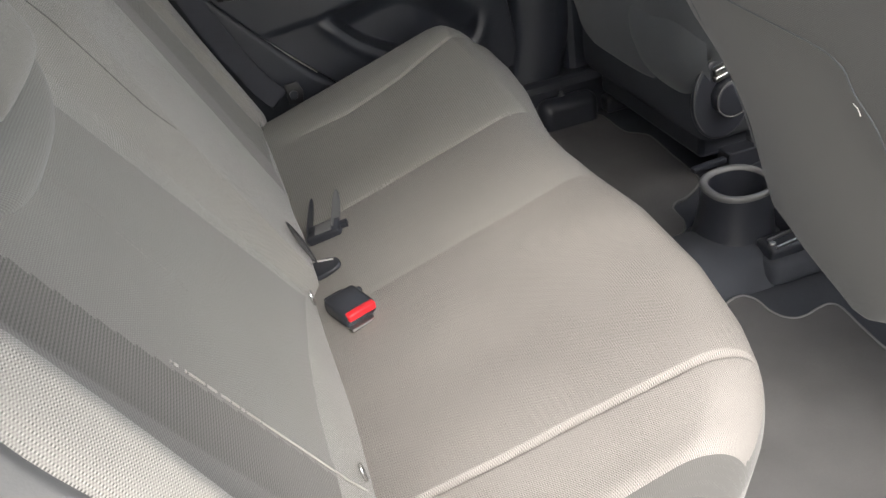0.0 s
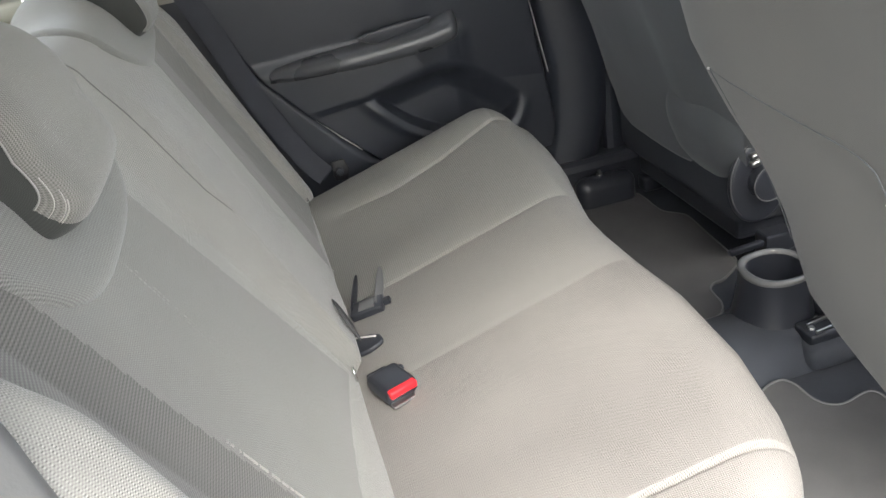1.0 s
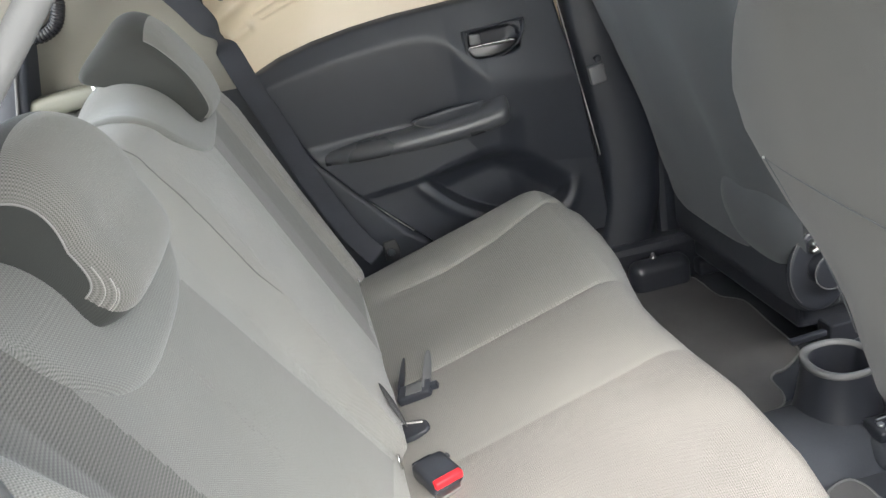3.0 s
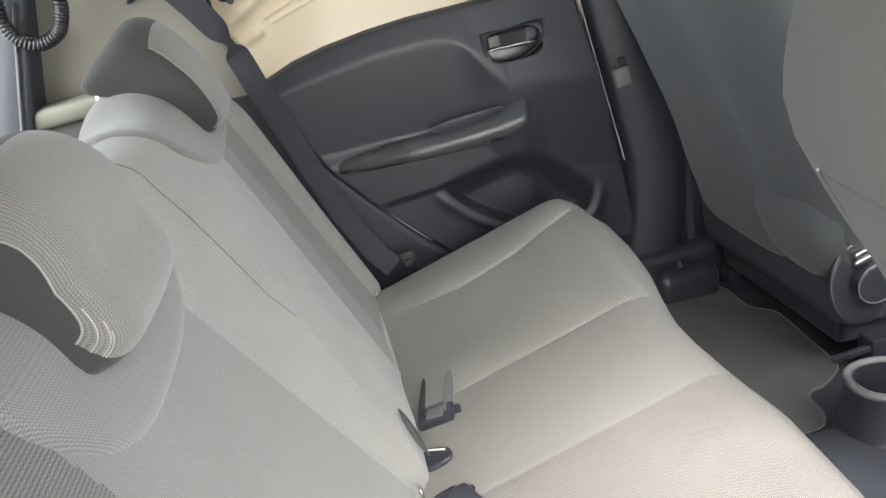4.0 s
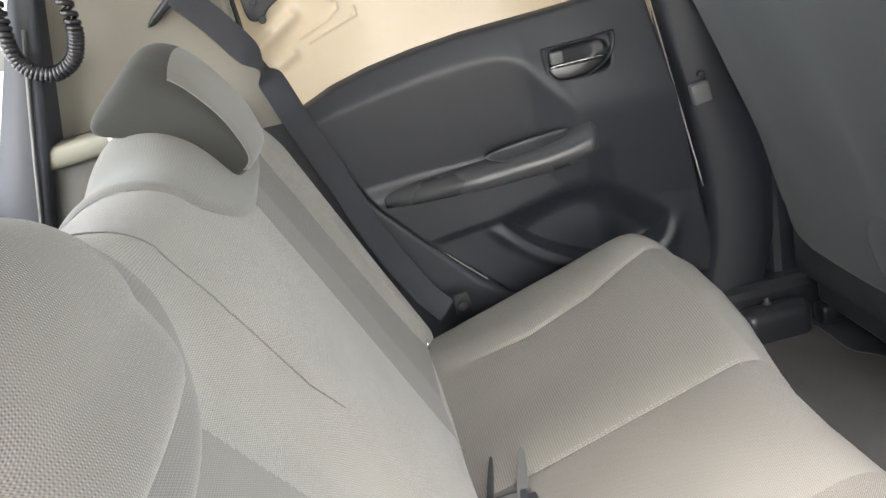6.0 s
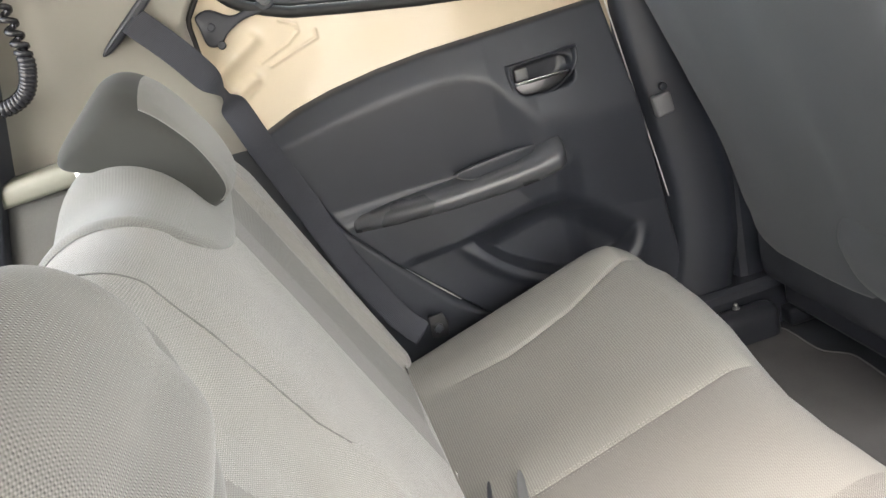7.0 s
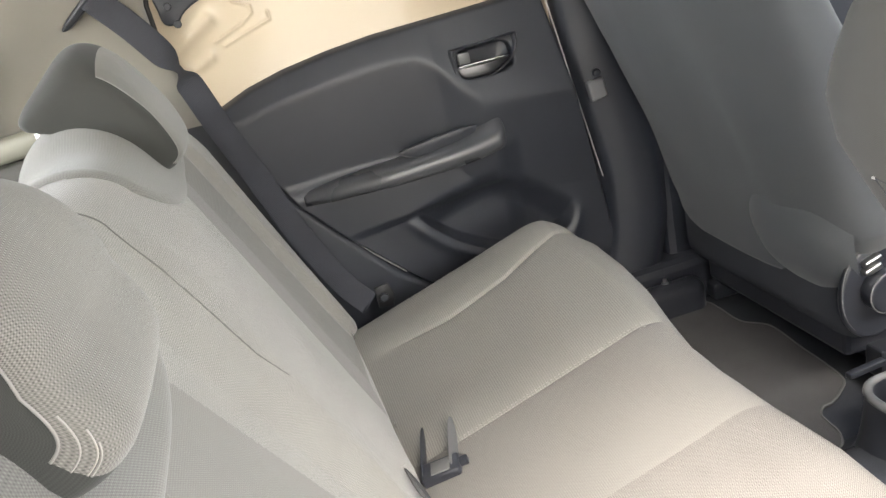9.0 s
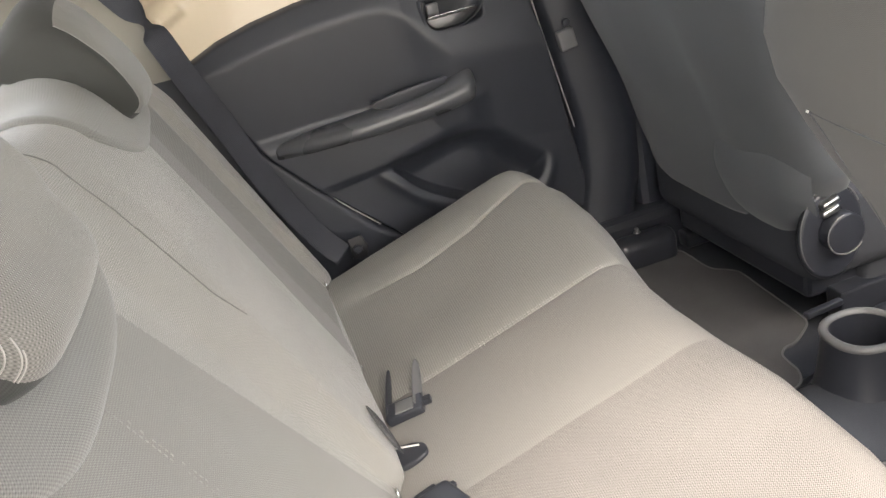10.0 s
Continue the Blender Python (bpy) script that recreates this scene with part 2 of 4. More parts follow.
def tube(name, points, radius, material, parent=None, label="", sides=10, closed=False):
    """A round cord along points."""
    p = np.array(points, float)
    n = len(p)
    rings = []
    tang = np.array([p[(i + 1) % n] - p[i - 1] for i in range(n)]) if closed else np.gradient(p, axis=0)
    ref = np.array([0.3, 0.2, 1.0])
    for i in range(n):
        t = tang[i] / (np.linalg.norm(tang[i]) + 1e-12)
        ref = ref - t * (ref @ t)
        ref /= np.linalg.norm(ref) + 1e-12
        o = np.cross(t, ref)
        a = np.linspace(0, 2 * math.pi, sides, endpoint=False)
        rings.append(p[i] + radius * (np.cos(a)[:, None] * ref + np.sin(a)[:, None] * o))
    if closed:
        rings.append(rings[0])
    return link_mesh(name, from_grid(name, rings, closed_u=True, caps=not closed), material, parent, label)


def ribbon(name, points, sides, width, thick, material, parent=None, label=""):
    """A band along points; sides: for each, the way across it."""
    p, s = np.array(points, float), np.array(sides, float)
    s /= np.linalg.norm(s, axis=1)[:, None]
    t = np.gradient(p, axis=0)
    o = np.cross(t, s)
    o /= np.linalg.norm(o, axis=1)[:, None]
    rows = []
    for a, b, c in zip(p, s, o):
        w, h = width / 2, thick / 2
        rows.append([a - b * w - c * h * 0.3, a - b * w * 0.94 - c * h, a + b * w * 0.94 - c * h, a + b * w - c * h * 0.3, a + b * w + c * h * 0.3, a + b * w * 0.94 + c * h, a - b * w * 0.94 + c * h, a - b * w + c * h * 0.3])
    return link_mesh(name, from_grid(name, rows, closed_u=True, caps=True), material, parent, label)


def smoothstep(a, b, x):
    t = np.clip((np.asarray(x, float) - a) / (b - a), 0, 1)
    return t * t * (3 - 2 * t)


def groove(x, at, width):
    return np.exp(-((np.asarray(x, float) - at) / width) ** 2)


# ---- the car's shell ----
NEAR, FAR, MID = -0.06, 1.40, 0.645
floor = part("floor", block(-0.75, 2.0, NEAR - 0.05, FAR + 0.05, -0.06, -0.008, 0.0), CARPET)
tagged(floor, "dark grey carpet of the car's footwell", "floor", kind="structure")
ground = part("ground", block(-60, 60, -60, 60, -0.45, -0.40, 0.0), CONCRETE)
tagged(ground, "pale ground outside the car", "ground", kind="structure")

roof = part("ceiling", block(-0.7, 1.35, NEAR - 0.04, FAR - 0.05, 1.15, 1.22, 0.02), HEADLINER)
tagged(roof, "pale grey felt headliner of the car", "ceiling", kind="structure")

# far side: sill, pillars and rear quarter
side = thing("wall_far", "car's far side of beige painted metal and dark trim", "car side", kind="structure")
part("sill_trim", block(0.10, 2.0, FAR - 0.06, FAR + 0.06, -0.02, 0.10, 0.02), BLACK, side)
part("lower_seal", block(0.575, 0.75, FAR + 0.030, FAR + 0.045, -0.02, 0.45, 0.004), RUBBER, side)
part("body_side", block(-0.75, 2.0, FAR + 0.075, FAR + 0.10, -0.15, 0.78, 0.01), PAINT, side)

# B-pillar and front door trim on the far side
pz = np.linspace(0.0, 1.2, 40)
rows = []
for z in pz:
    x0 = np.interp(z, (0.0, 0.2, 0.33, 0.62, 0.77, 1.2), (0.548, 0.606, 0.612, 0.562, 0.548, 0.50))
    y = FAR - 0.005 - 0.16 * max(0, z - 0.75)
    rows.append([(x0 + 0.004, y + 0.03, z), (x0 + 0.010, y - 0.012, z), (x0 + 0.022, y - 0.022, z), (x0 + 0.10, y - 0.030, z), (x0 + 0.135, y - 0.022, z), (x0 + 0.15, y + 0.03, z)])
link_mesh("pillar_trim", from_grid("pillar_trim", rows, flip=True), TRIM, side)
part("front_door_trim", block(0.74, 2.0, FAR - 0.015, FAR + 0.04, 0.08, 0.76, 0.02), TRIM, side)
part("front_door_armrest", block(0.85, 1.5, FAR - 0.07, FAR - 0.01, 0.40, 0.47, 0.02), TRIM_SMOOTH, side)

# C-pillar and luggage bay side
rows = []
for z in np.linspace(0.02, 1.2, 48):
    xr = -0.56 + 0.46 * (z - 0.80)
    xf = np.interp(z, (0.0, 0.23, 0.47, 0.66, 0.80, 0.88, 0.95, 1.05, 1.2), (0.60, 0.168, -0.036, -0.125, -0.185, -0.185, -0.13, -0.05, 0.05)) - 0.003
    y = FAR - 0.015 - 0.20 * max(0, z - 0.70)
    rows.append([(xr + (xf - xr) * q, y - 0.05 * smoothstep(0.10, 0.0, xr + (xf - xr) * q + 0.565 - 0.36 * (z - 0.80)) + (0.035 if q > 0.985 else 0.0), z) for q in np.linspace(0, 1, 60)])
pillar = link_mesh("pillar_panel", from_grid("pillar_panel", rows, flip=True, faces_mat=lambda p: 0 if p.center.z > 0.642 else 1), (PILLAR, TRIM), side)

# tube added to keep outside light from showing between pillar panel and door frame
tube("door_gap_plug", [(np.interp(z, (0.64, 0.66, 0.80, 0.88, 0.95, 1.05, 1.14), (-0.118, -0.125, -0.185, -0.185, -0.13, -0.05, 0.0)) + 0.002, FAR + 0.004 - 0.19 * max(0, z - 0.70), z) for z in np.linspace(0.64, 1.14, 40)], 0.0045, RUBBER, side, "black rubber tube added to stop light at the door gap")
rear = thing("wall_rear", "car's tailgate end with dark trim and rear window", "tailgate", kind="structure")
part("tailgate_trim", block(-0.74, -0.70, NEAR, FAR, 0.0, 0.66, 0.01), TRIM, rear)
rows = []
for z in np.linspace(0.40, 1.2, 30):
    right, left = -0.504 + 0.32 * (z - 0.80), -0.573 + 0.46 * (z - 0.80)
    rows.append([(left - 0.004, FAR - 0.030, z), (left, FAR - 0.112, z), (left + 0.003, FAR - 0.119, z), (left + 0.5 * (right - left), FAR - 0.121, z), (right - 0.010, FAR - 0.120, z), (right - 0.002, FAR - 0.116, z), (right, FAR - 0.108, z), (right + 0.001, FAR - 0.030, z)])
link_mesh("tailgate_pillar", from_grid("tailgate_pillar", rows, flip=True), GATE, rear, "dark blue-grey plastic pillar")
tube("tailgate_seal", [(-0.528 + 0.30 * (z - 0.787) + 0.05 * (z - 0.787) ** 2, FAR - 0.125, z) for z in np.linspace(0.42, 0.90, 30)], 0.0032, SATIN, rear, "worn grey seal", 8)
rows = []
for x in np.linspace(-0.545, -0.26, 24):
    z = 0.710 + 0.06 * (x + 0.525)
    rows.append([(x, FAR - 0.040, z + 0.004), (x, FAR - 0.096, z + 0.003), (x, FAR - 0.104, z - 0.001), (x, FAR - 0.107, z - 0.008), (x, FAR - 0.105, z - 0.027), (x, FAR - 0.100, z - 0.034), (x, FAR - 0.040, z - 0.034)])
link_mesh("luggage_ledge", from_grid("luggage_ledge", rows, flip=True), LEDGE, rear, "pale beige moulded ledge")
part("bay_lining", block(-0.60, -0.25, FAR - 0.085, FAR - 0.050, 0.30, 0.680, 0.01), BAY, rear, "grey felt lining of the luggage bay")

wall_front = thing("wall_front", "dark dashboard and bulkhead of the car", "dashboard", kind="structure")
part("dashboard", block(1.45, 1.85, NEAR, FAR, 0.30, 0.72, 0.06, 4), TRIM, wall_front)
part("bulkhead", block(1.85, 2.0, NEAR, FAR, -0.05, 0.70, 0.0), TRIM, wall_front)

# near side: sill, door opening edge and front door
near_side = thing("wall_near", "car's near side round the open rear door", "car side", kind="structure")
part("sill_trim", block(0.0, 2.0, NEAR - 0.08, NEAR + 0.03, -0.06, 0.07, 0.02), BLACK, near_side)
rows = []
for z in np.linspace(0.02, 1.2, 90):
    xf = np.interp(z, (0.0, 0.25, 0.45, 0.60, 0.72, 0.80, 0.85, 0.88, 0.95, 1.05, 1.2), (0.25, 0.0, -0.16, -0.22, -0.17, -0.115, -0.060, -0.030, 0.02, 0.05, 0.10))
    rows.append([(-0.72, NEAR - 0.01, z), (xf - 0.16, NEAR - 0.01, z), (xf - 0.06, NEAR - 0.06, z), (xf - 0.012, NEAR - 0.15, z), (xf - 0.004, NEAR - 0.158, z), (xf - 0.008, NEAR - 0.172, z), (xf - 0.03, NEAR - 0.185, z), (-0.72, NEAR - 0.19, z)])
link_mesh("opening_panel", from_grid("opening_panel", rows), PILLAR, near_side)
tube("opening_seal", [r[4] for r in rows], 0.0036, GREY_PLASTIC, near_side, "grey rubber seal round the opening")
part("front_door_trim", block(0.70, 2.0, NEAR - 0.05, NEAR - 0.01, 0.05, 0.75, 0.02), TRIM, near_side)
part("pillar_trim", block(0.62, 0.76, NEAR - 0.06, NEAR, 0.05, 1.2, 0.02), TRIM, near_side)

# the near rear door, swung wide open on the pillar
swung = Matrix.Translation((0.66, -0.14, 0)) @ Matrix.Rotation(radians(32), 4, "Z")
part("open_door_trim", moved(block(-0.06, 0.0, -0.84, 0.0, 0.02, 0.76, 0.02), swung), TRIM, near_side, "dark trim of the open door")
part("open_door_skin", moved(block(0.002, 0.06, -0.86, 0.0, -0.10, 0.80, 0.02), swung), PAINT, near_side, "beige outer skin of the open door")


# ---- rear seat ----
YN, YF = 0.060, 1.265


def front_edge(y):
    base = np.interp(y, (0.0, 0.10, 0.20, 0.30, 0.43, 0.54, 0.62, 0.70, 0.80, 0.90, 1.0, 1.1, 1.2, 1.3), (0.350, 0.376, 0.408, 0.428, 0.434, 0.423, 0.418, 0.420, 0.438, 0.459, 0.471, 0.475, 0.458, 0.445))
    d = np.clip(np.maximum(YN + 0.10 - y, y - (YF - 0.09)) / 0.10, 0, 1)
    return base - 0.085 * (1 - np.sqrt(1 - d * d * 0.98))


SEAM_Y, SPLIT_Y = 0.764, 0.520


def far_crease(x):
    """The seam between the far panel and its side bolster."""
    return np.interp(x, (0.0, 0.06, 0.16, 0.28, 0.355, 0.41, 0.48), (1.118, 1.104, 1.092, 1.108, 1.140, 1.158, 1.17))


def cushion_mesh():
    nu, nv, low = 300, 270, 0.05
    yy = np.concatenate([np.full(8, YN), YN + 0.045 * (1 - np.cos(np.linspace(0, math.pi / 2, 18))), np.sort(np.concatenate([np.linspace(YN + 0.05, YF - 0.05, nu - 52), np.linspace(0.1335, 0.1995, 45), np.linspace(1.0885, 1.1605, 45)])), YF - 0.045 * (1 - np.cos(np.linspace(math.pi / 2, 0, 18))), np.full(8, YF)])
    def roll(d, r):
        return r - np.sqrt(np.maximum(r * r - np.maximum(r - d, 0) ** 2, 0))
    rows, us, vs = [], [], []
    s = np.linspace(0, 1, nv)
    for k in s:
        row = []
        for i, y in enumerate(yy):
            fe = float(front_edge(y))
            r = 0.075
            flat = fe - r + 0.03
            arc, wall = r * math.pi / 2, 0.20
            total = flat + arc + wall
            d = k * total
            if d < flat:
                x, drop = -0.03 + d, 0.0
            elif d < flat + arc:
                a = (d - flat) / r
                x, drop = fe - r + r * math.sin(a), r * (1 - math.cos(a))
            else:
                x, drop = fe - 0.25 * (d - flat - arc), r + (d - flat - arc)
            top = 0.216 + 0.285 * min(x, 0.40)
            # bolsters, dips of the seats and the seams
            inside = y - 0.186 + 0.09 * x
            outside = float(far_crease(x)) - y
            seat = math.exp(-((y - 0.32) / 0.12) ** 2) + math.exp(-((y - 0.96) / 0.12) ** 2)
            z = top - 0.012 * seat * smoothstep(0.45, 0.15, x)
            z += 0.011 * float(smoothstep(0.035, -0.055, outside)) - 0.006 * float(smoothstep(0.0, -0.06, inside))
            fade = float(smoothstep(fe + 0.02, fe - 0.05, x)) * float(smoothstep(-0.02, 0.06, x))
            z -= fade * (0.0030 * float(smoothstep(0.002, -0.002, inside) * smoothstep(-0.050, -0.004, inside)) + 0.0050 * float(groove(inside, -0.0025, 0.0028)) + 0.0055 * float(groove(outside, 0.0, 0.0032)) * float(smoothstep(0.04, 0.14, x)) + 0.0028 * float(groove(outside, 0.006, 0.018)))
            z -= fade * (0.0018 * float(groove(y, SEAM_Y - 0.001, 0.014)) + 0.0014 * float(groove(y, SEAM_Y, 0.003)))
            z -= fade * 0.0010 * float(groove(y, SPLIT_Y, 0.006))
            z += 0.004 * float(smoothstep(0.50, 0.60, y) * smoothstep(0.76, 0.66, y)) * fade
            z += 0.0025 * noise.noise((x * 9, y * 9, 0.3)) * fade
            z += 0.0006 * math.sin(x / 0.0082 * 2 * math.pi + 3 * noise.noise((x * 20, y * 20, 3.1))) * math.exp(-((inside - 0.026) / 0.020) ** 2) * fade
            du = min(y - YN, YF - y)
            z -= drop + float(roll(max(du, 0), 0.026 if y < 0.6 else 0.05))
            if i < 8:
                z -= (7 - i) / 7 * 0.25 + 0.0
            if i >= len(yy) - 8:
                z -= (i - len(yy) + 8) / 7 * 0.25
            row.append((x, y, max(z, low)))
        rows.append(row)
        us.append(np.concatenate([yy[:8] - 0.25 * np.linspace(1, 0, 8), yy[8:-8], yy[-8:] + 0.25 * np.linspace(0, 1, 8)]))
        vs.append(np.full(len(yy), k * 0.66))
    return np.array(rows), np.array(us), np.array(vs)


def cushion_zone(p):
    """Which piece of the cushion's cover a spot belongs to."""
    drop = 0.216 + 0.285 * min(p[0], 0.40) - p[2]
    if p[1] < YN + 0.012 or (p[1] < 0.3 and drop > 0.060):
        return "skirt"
    if p[1] < SPLIT_Y:
        return "seat_cushion"
    return "centre_panel" if p[1] < SEAM_Y else "far_panel"


BACK_FAR = 1.262


def back_offset(y, z):
    """How far the backrest's face stands forward of its plane."""
    line = insert_edge(z)
    seam = near_seam(z)
    at = (-0.065, -0.045, -0.010, 0.000, 0.020, seam - 0.04, seam, 0.30, line - 0.004, line + 0.004, 0.60, 0.73, 0.90, far_strip(z) - 0.012, far_strip(z) + 0.026, BACK_FAR)
    b = np.interp(y, at, (0.004, 0.024, 0.040, 0.038, 0.018, -0.008, -0.012, -0.010, -0.011, -0.008, 0.022, 0.022, 0.011, -0.012, 0.016, 0.022))
    b -= 0.005 * groove(y, seam, 0.004)
    b -= 0.003 * groove(y, far_strip(z) - 0.008, 0.004)
    return b


def insert_edge(z):
    return 0.493 - 0.40 * (z - 0.4)


def near_seam(z):
    return 0.169 - 0.197 * (z - 0.4)


def backrest_mesh():
    ys = np.concatenate([np.full(6, -0.057), -0.057 + 0.03 * (1 - np.cos(np.linspace(0, math.pi / 2, 12))), np.linspace(-0.024, BACK_FAR - 0.024, 380), BACK_FAR - 0.022 * (1 - np.cos(np.linspace(math.pi / 2, 0, 12))), np.full(6, BACK_FAR)])
    n = len(ys)
    side_in = np.concatenate([np.linspace(0.16, 0.03, 6), 0.03 * (1 - np.sin(np.linspace(0, math.pi / 2, 12))), np.zeros(380), 0.04 * (1 - np.sin(np.linspace(math.pi / 2, 0, 12))), np.linspace(0.04, 0.16, 6)])
    rows, us, vs = [], [], []
    up = np.array((-0.387, 0.0, 0.922))
    out = np.array((0.922, 0.0, 0.387))
    foot = np.array((0.0, 0.0, 0.21))
    levels = [("face", h) for h in np.linspace(-0.045, 0.525, 190)] + [("top", a) for a in np.linspace(0.05, 1, 26)] + [("back", h) for h in np.linspace(0.46, -0.03, 8)]
    length = 0.0
    for mode, v in levels:
        h = v if mode != "top" else 0.525
        hump = 0.032 * (np.exp(-((ys - 0.36) / 0.16) ** 4) + np.exp(-((ys - 0.985) / 0.16) ** 4)) - 0.03 * (smoothstep(0.02, -0.065, ys) + smoothstep(BACK_FAR - 0.05, BACK_FAR, ys))
        z = 0.21 + h * 0.922
        off = back_offset(ys, z) * smoothstep(-0.03, 0.03, h) * smoothstep(0.56, 0.44, h)
        off = np.maximum(off, 0.002 * smoothstep(0.055, 0.012, h))
        off = off + 0.0015 * np.array([noise.noise((y * 7, z * 7, 1.7)) for y in ys])
        if mode == "top":
            a = v * math.pi
            lift = (0.060 + hump) * math.sin(a)
            inn = 0.075 * (1 - math.cos(a))
            p = foot + up * 0.525 + np.outer(lift, up) + np.outer(off * (1 - v) - inn, out)
        elif mode == "back":
            p = foot + up * h + np.outer(np.full(n, -0.15), out)
        else:
            p = foot + up * h + np.outer(off, out)
        q = np.clip(side_in, 0, None)
        depth = p - np.outer(q if mode == "face" else q * (1 - (v if mode == "top" else 1.0)), out)
        depth[:, 1] = ys
        rows.append(depth)
        us.append(ys + np.concatenate([np.linspace(-0.12, 0, 6), np.zeros(n - 12), np.linspace(0, 0.12, 6)]))
        middle = depth[n // 2]
        length += float(np.linalg.norm(middle - last)) if rows[1:] else 0.0030
        last = middle
        vs.append(np.full(n, length))

    return np.array(rows), np.array(us), np.array(vs)


def panel_foot(y):
    """How high up the face the cloth panels end above the hem."""
    return 0.21 + 0.922 * float(np.interp(y, (0.10, 0.19, 0.276, 0.384, 0.47, 0.55), (0.064, 0.070, 0.074, 0.064, 0.048, 0.032)))


def far_strip(z):
    return 1.198 - 0.12 * (z - 0.25)


def backrest_zone(p):
    """Which piece of the cover a spot belongs to."""
    x, y, z = p
    if x < -0.34 or z < 0.21:
        return "backrest"
    if panel_foot(y) < z < 0.69 and near_seam(z) < y < insert_edge(z) - 0.003:
        return "insert_panel near"
    if 0.225 < z < 0.69 and 0.885 < y < far_strip(z):
        return "side_panel far"
    if panel_foot(y) < z < 0.70 and 0.012 < y <= near_seam(z):
        return "side_panel near"
    return "backrest"


rear_seat = thing("rear_seat", "light grey cloth rear bench seat with stitched seams", "car seat", (0.2, MID, 0.05))
rear_shift = Matrix.Translation((-0.2, -MID, -0.05))


def in_seat(ob):
    ob.matrix_parent_inverse = rear_shift
    return ob


def laid_cover(points, uu, vv, zone_of, dress):
    """One mesh for each piece of a cover, cut from one grid of points."""
    rows, cols = points.shape[:2]
    zones = {}
    for r in range(rows - 1):
        for c in range(cols - 1):
            middle = (points[r, c] + points[r + 1, c + 1]) / 2
            zones.setdefault(zone_of(middle), []).append((r * cols + c, r * cols + c + 1, (r + 1) * cols + c + 1, (r + 1) * cols + c))
    flat_p, flat_uv = points.reshape(-1, 3), np.c_[uu.ravel(), vv.ravel()]
    for zone, quads in sorted(zones.items()):
        name = zone.split()[0]
        if name in ("seat_cushion", "skirt", "centre_panel", "far_panel"):
            quads = [q[::-1] for q in quads]
        used = sorted({q for quad in quads for q in quad})
        index = {q: k for k, q in enumerate(used)}
        me = bpy.data.meshes.new(name)
        me.from_pydata(flat_p[used].tolist(), [], [[index[q] for q in quad] for quad in quads])
        me.uv_layers.new(name="UVMap").data.foreach_set("uv", np.array([flat_uv[q] for quad in quads for q in quad]).ravel())
        me.update()
        in_seat(link_mesh(name, me, dress[name][0], rear_seat, dress[name][1]))


cover = cushion_mesh()
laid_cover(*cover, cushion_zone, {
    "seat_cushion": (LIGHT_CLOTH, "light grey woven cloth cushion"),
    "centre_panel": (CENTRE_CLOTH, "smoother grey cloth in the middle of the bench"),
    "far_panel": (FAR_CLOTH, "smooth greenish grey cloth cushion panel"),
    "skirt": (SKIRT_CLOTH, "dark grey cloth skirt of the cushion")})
# dark line that deepens the shade in the far bolster's crease
line = []
for row in cover[0]:
    p = row[np.argmin(np.abs(row[:, 1] - far_crease(row[:, 0])) + 9.0 * (row[:, 1] < 1.0))]
    if 0.09 < p[0] < 0.425:
        line.append((p[0], float(far_crease(p[0])), p[2] + 0.0004))
line = np.array(line)
line[2:-2, 2] = (line[:-4, 2] + line[1:-3, 2] + line[2:-2, 2] + line[3:-1, 2] + line[4:, 2]) / 5
in_seat(tube("seam", line, 0.0010, SEAM, rear_seat, "dark line for the shade in the side bolster's crease", 6))

grid, uu, vv = backrest_mesh()
nv, nu = grid.shape[:2]
laid_cover(grid, uu, vv, backrest_zone, {
    "backrest": (RIB_CLOTH, "light grey ribbed cloth backrest"),
    "side_panel": (SIDE_CLOTH, "darker cloth panel of the backrest"),
    "insert_panel": (PANEL_CLOTH, "flat woven cloth panel")})


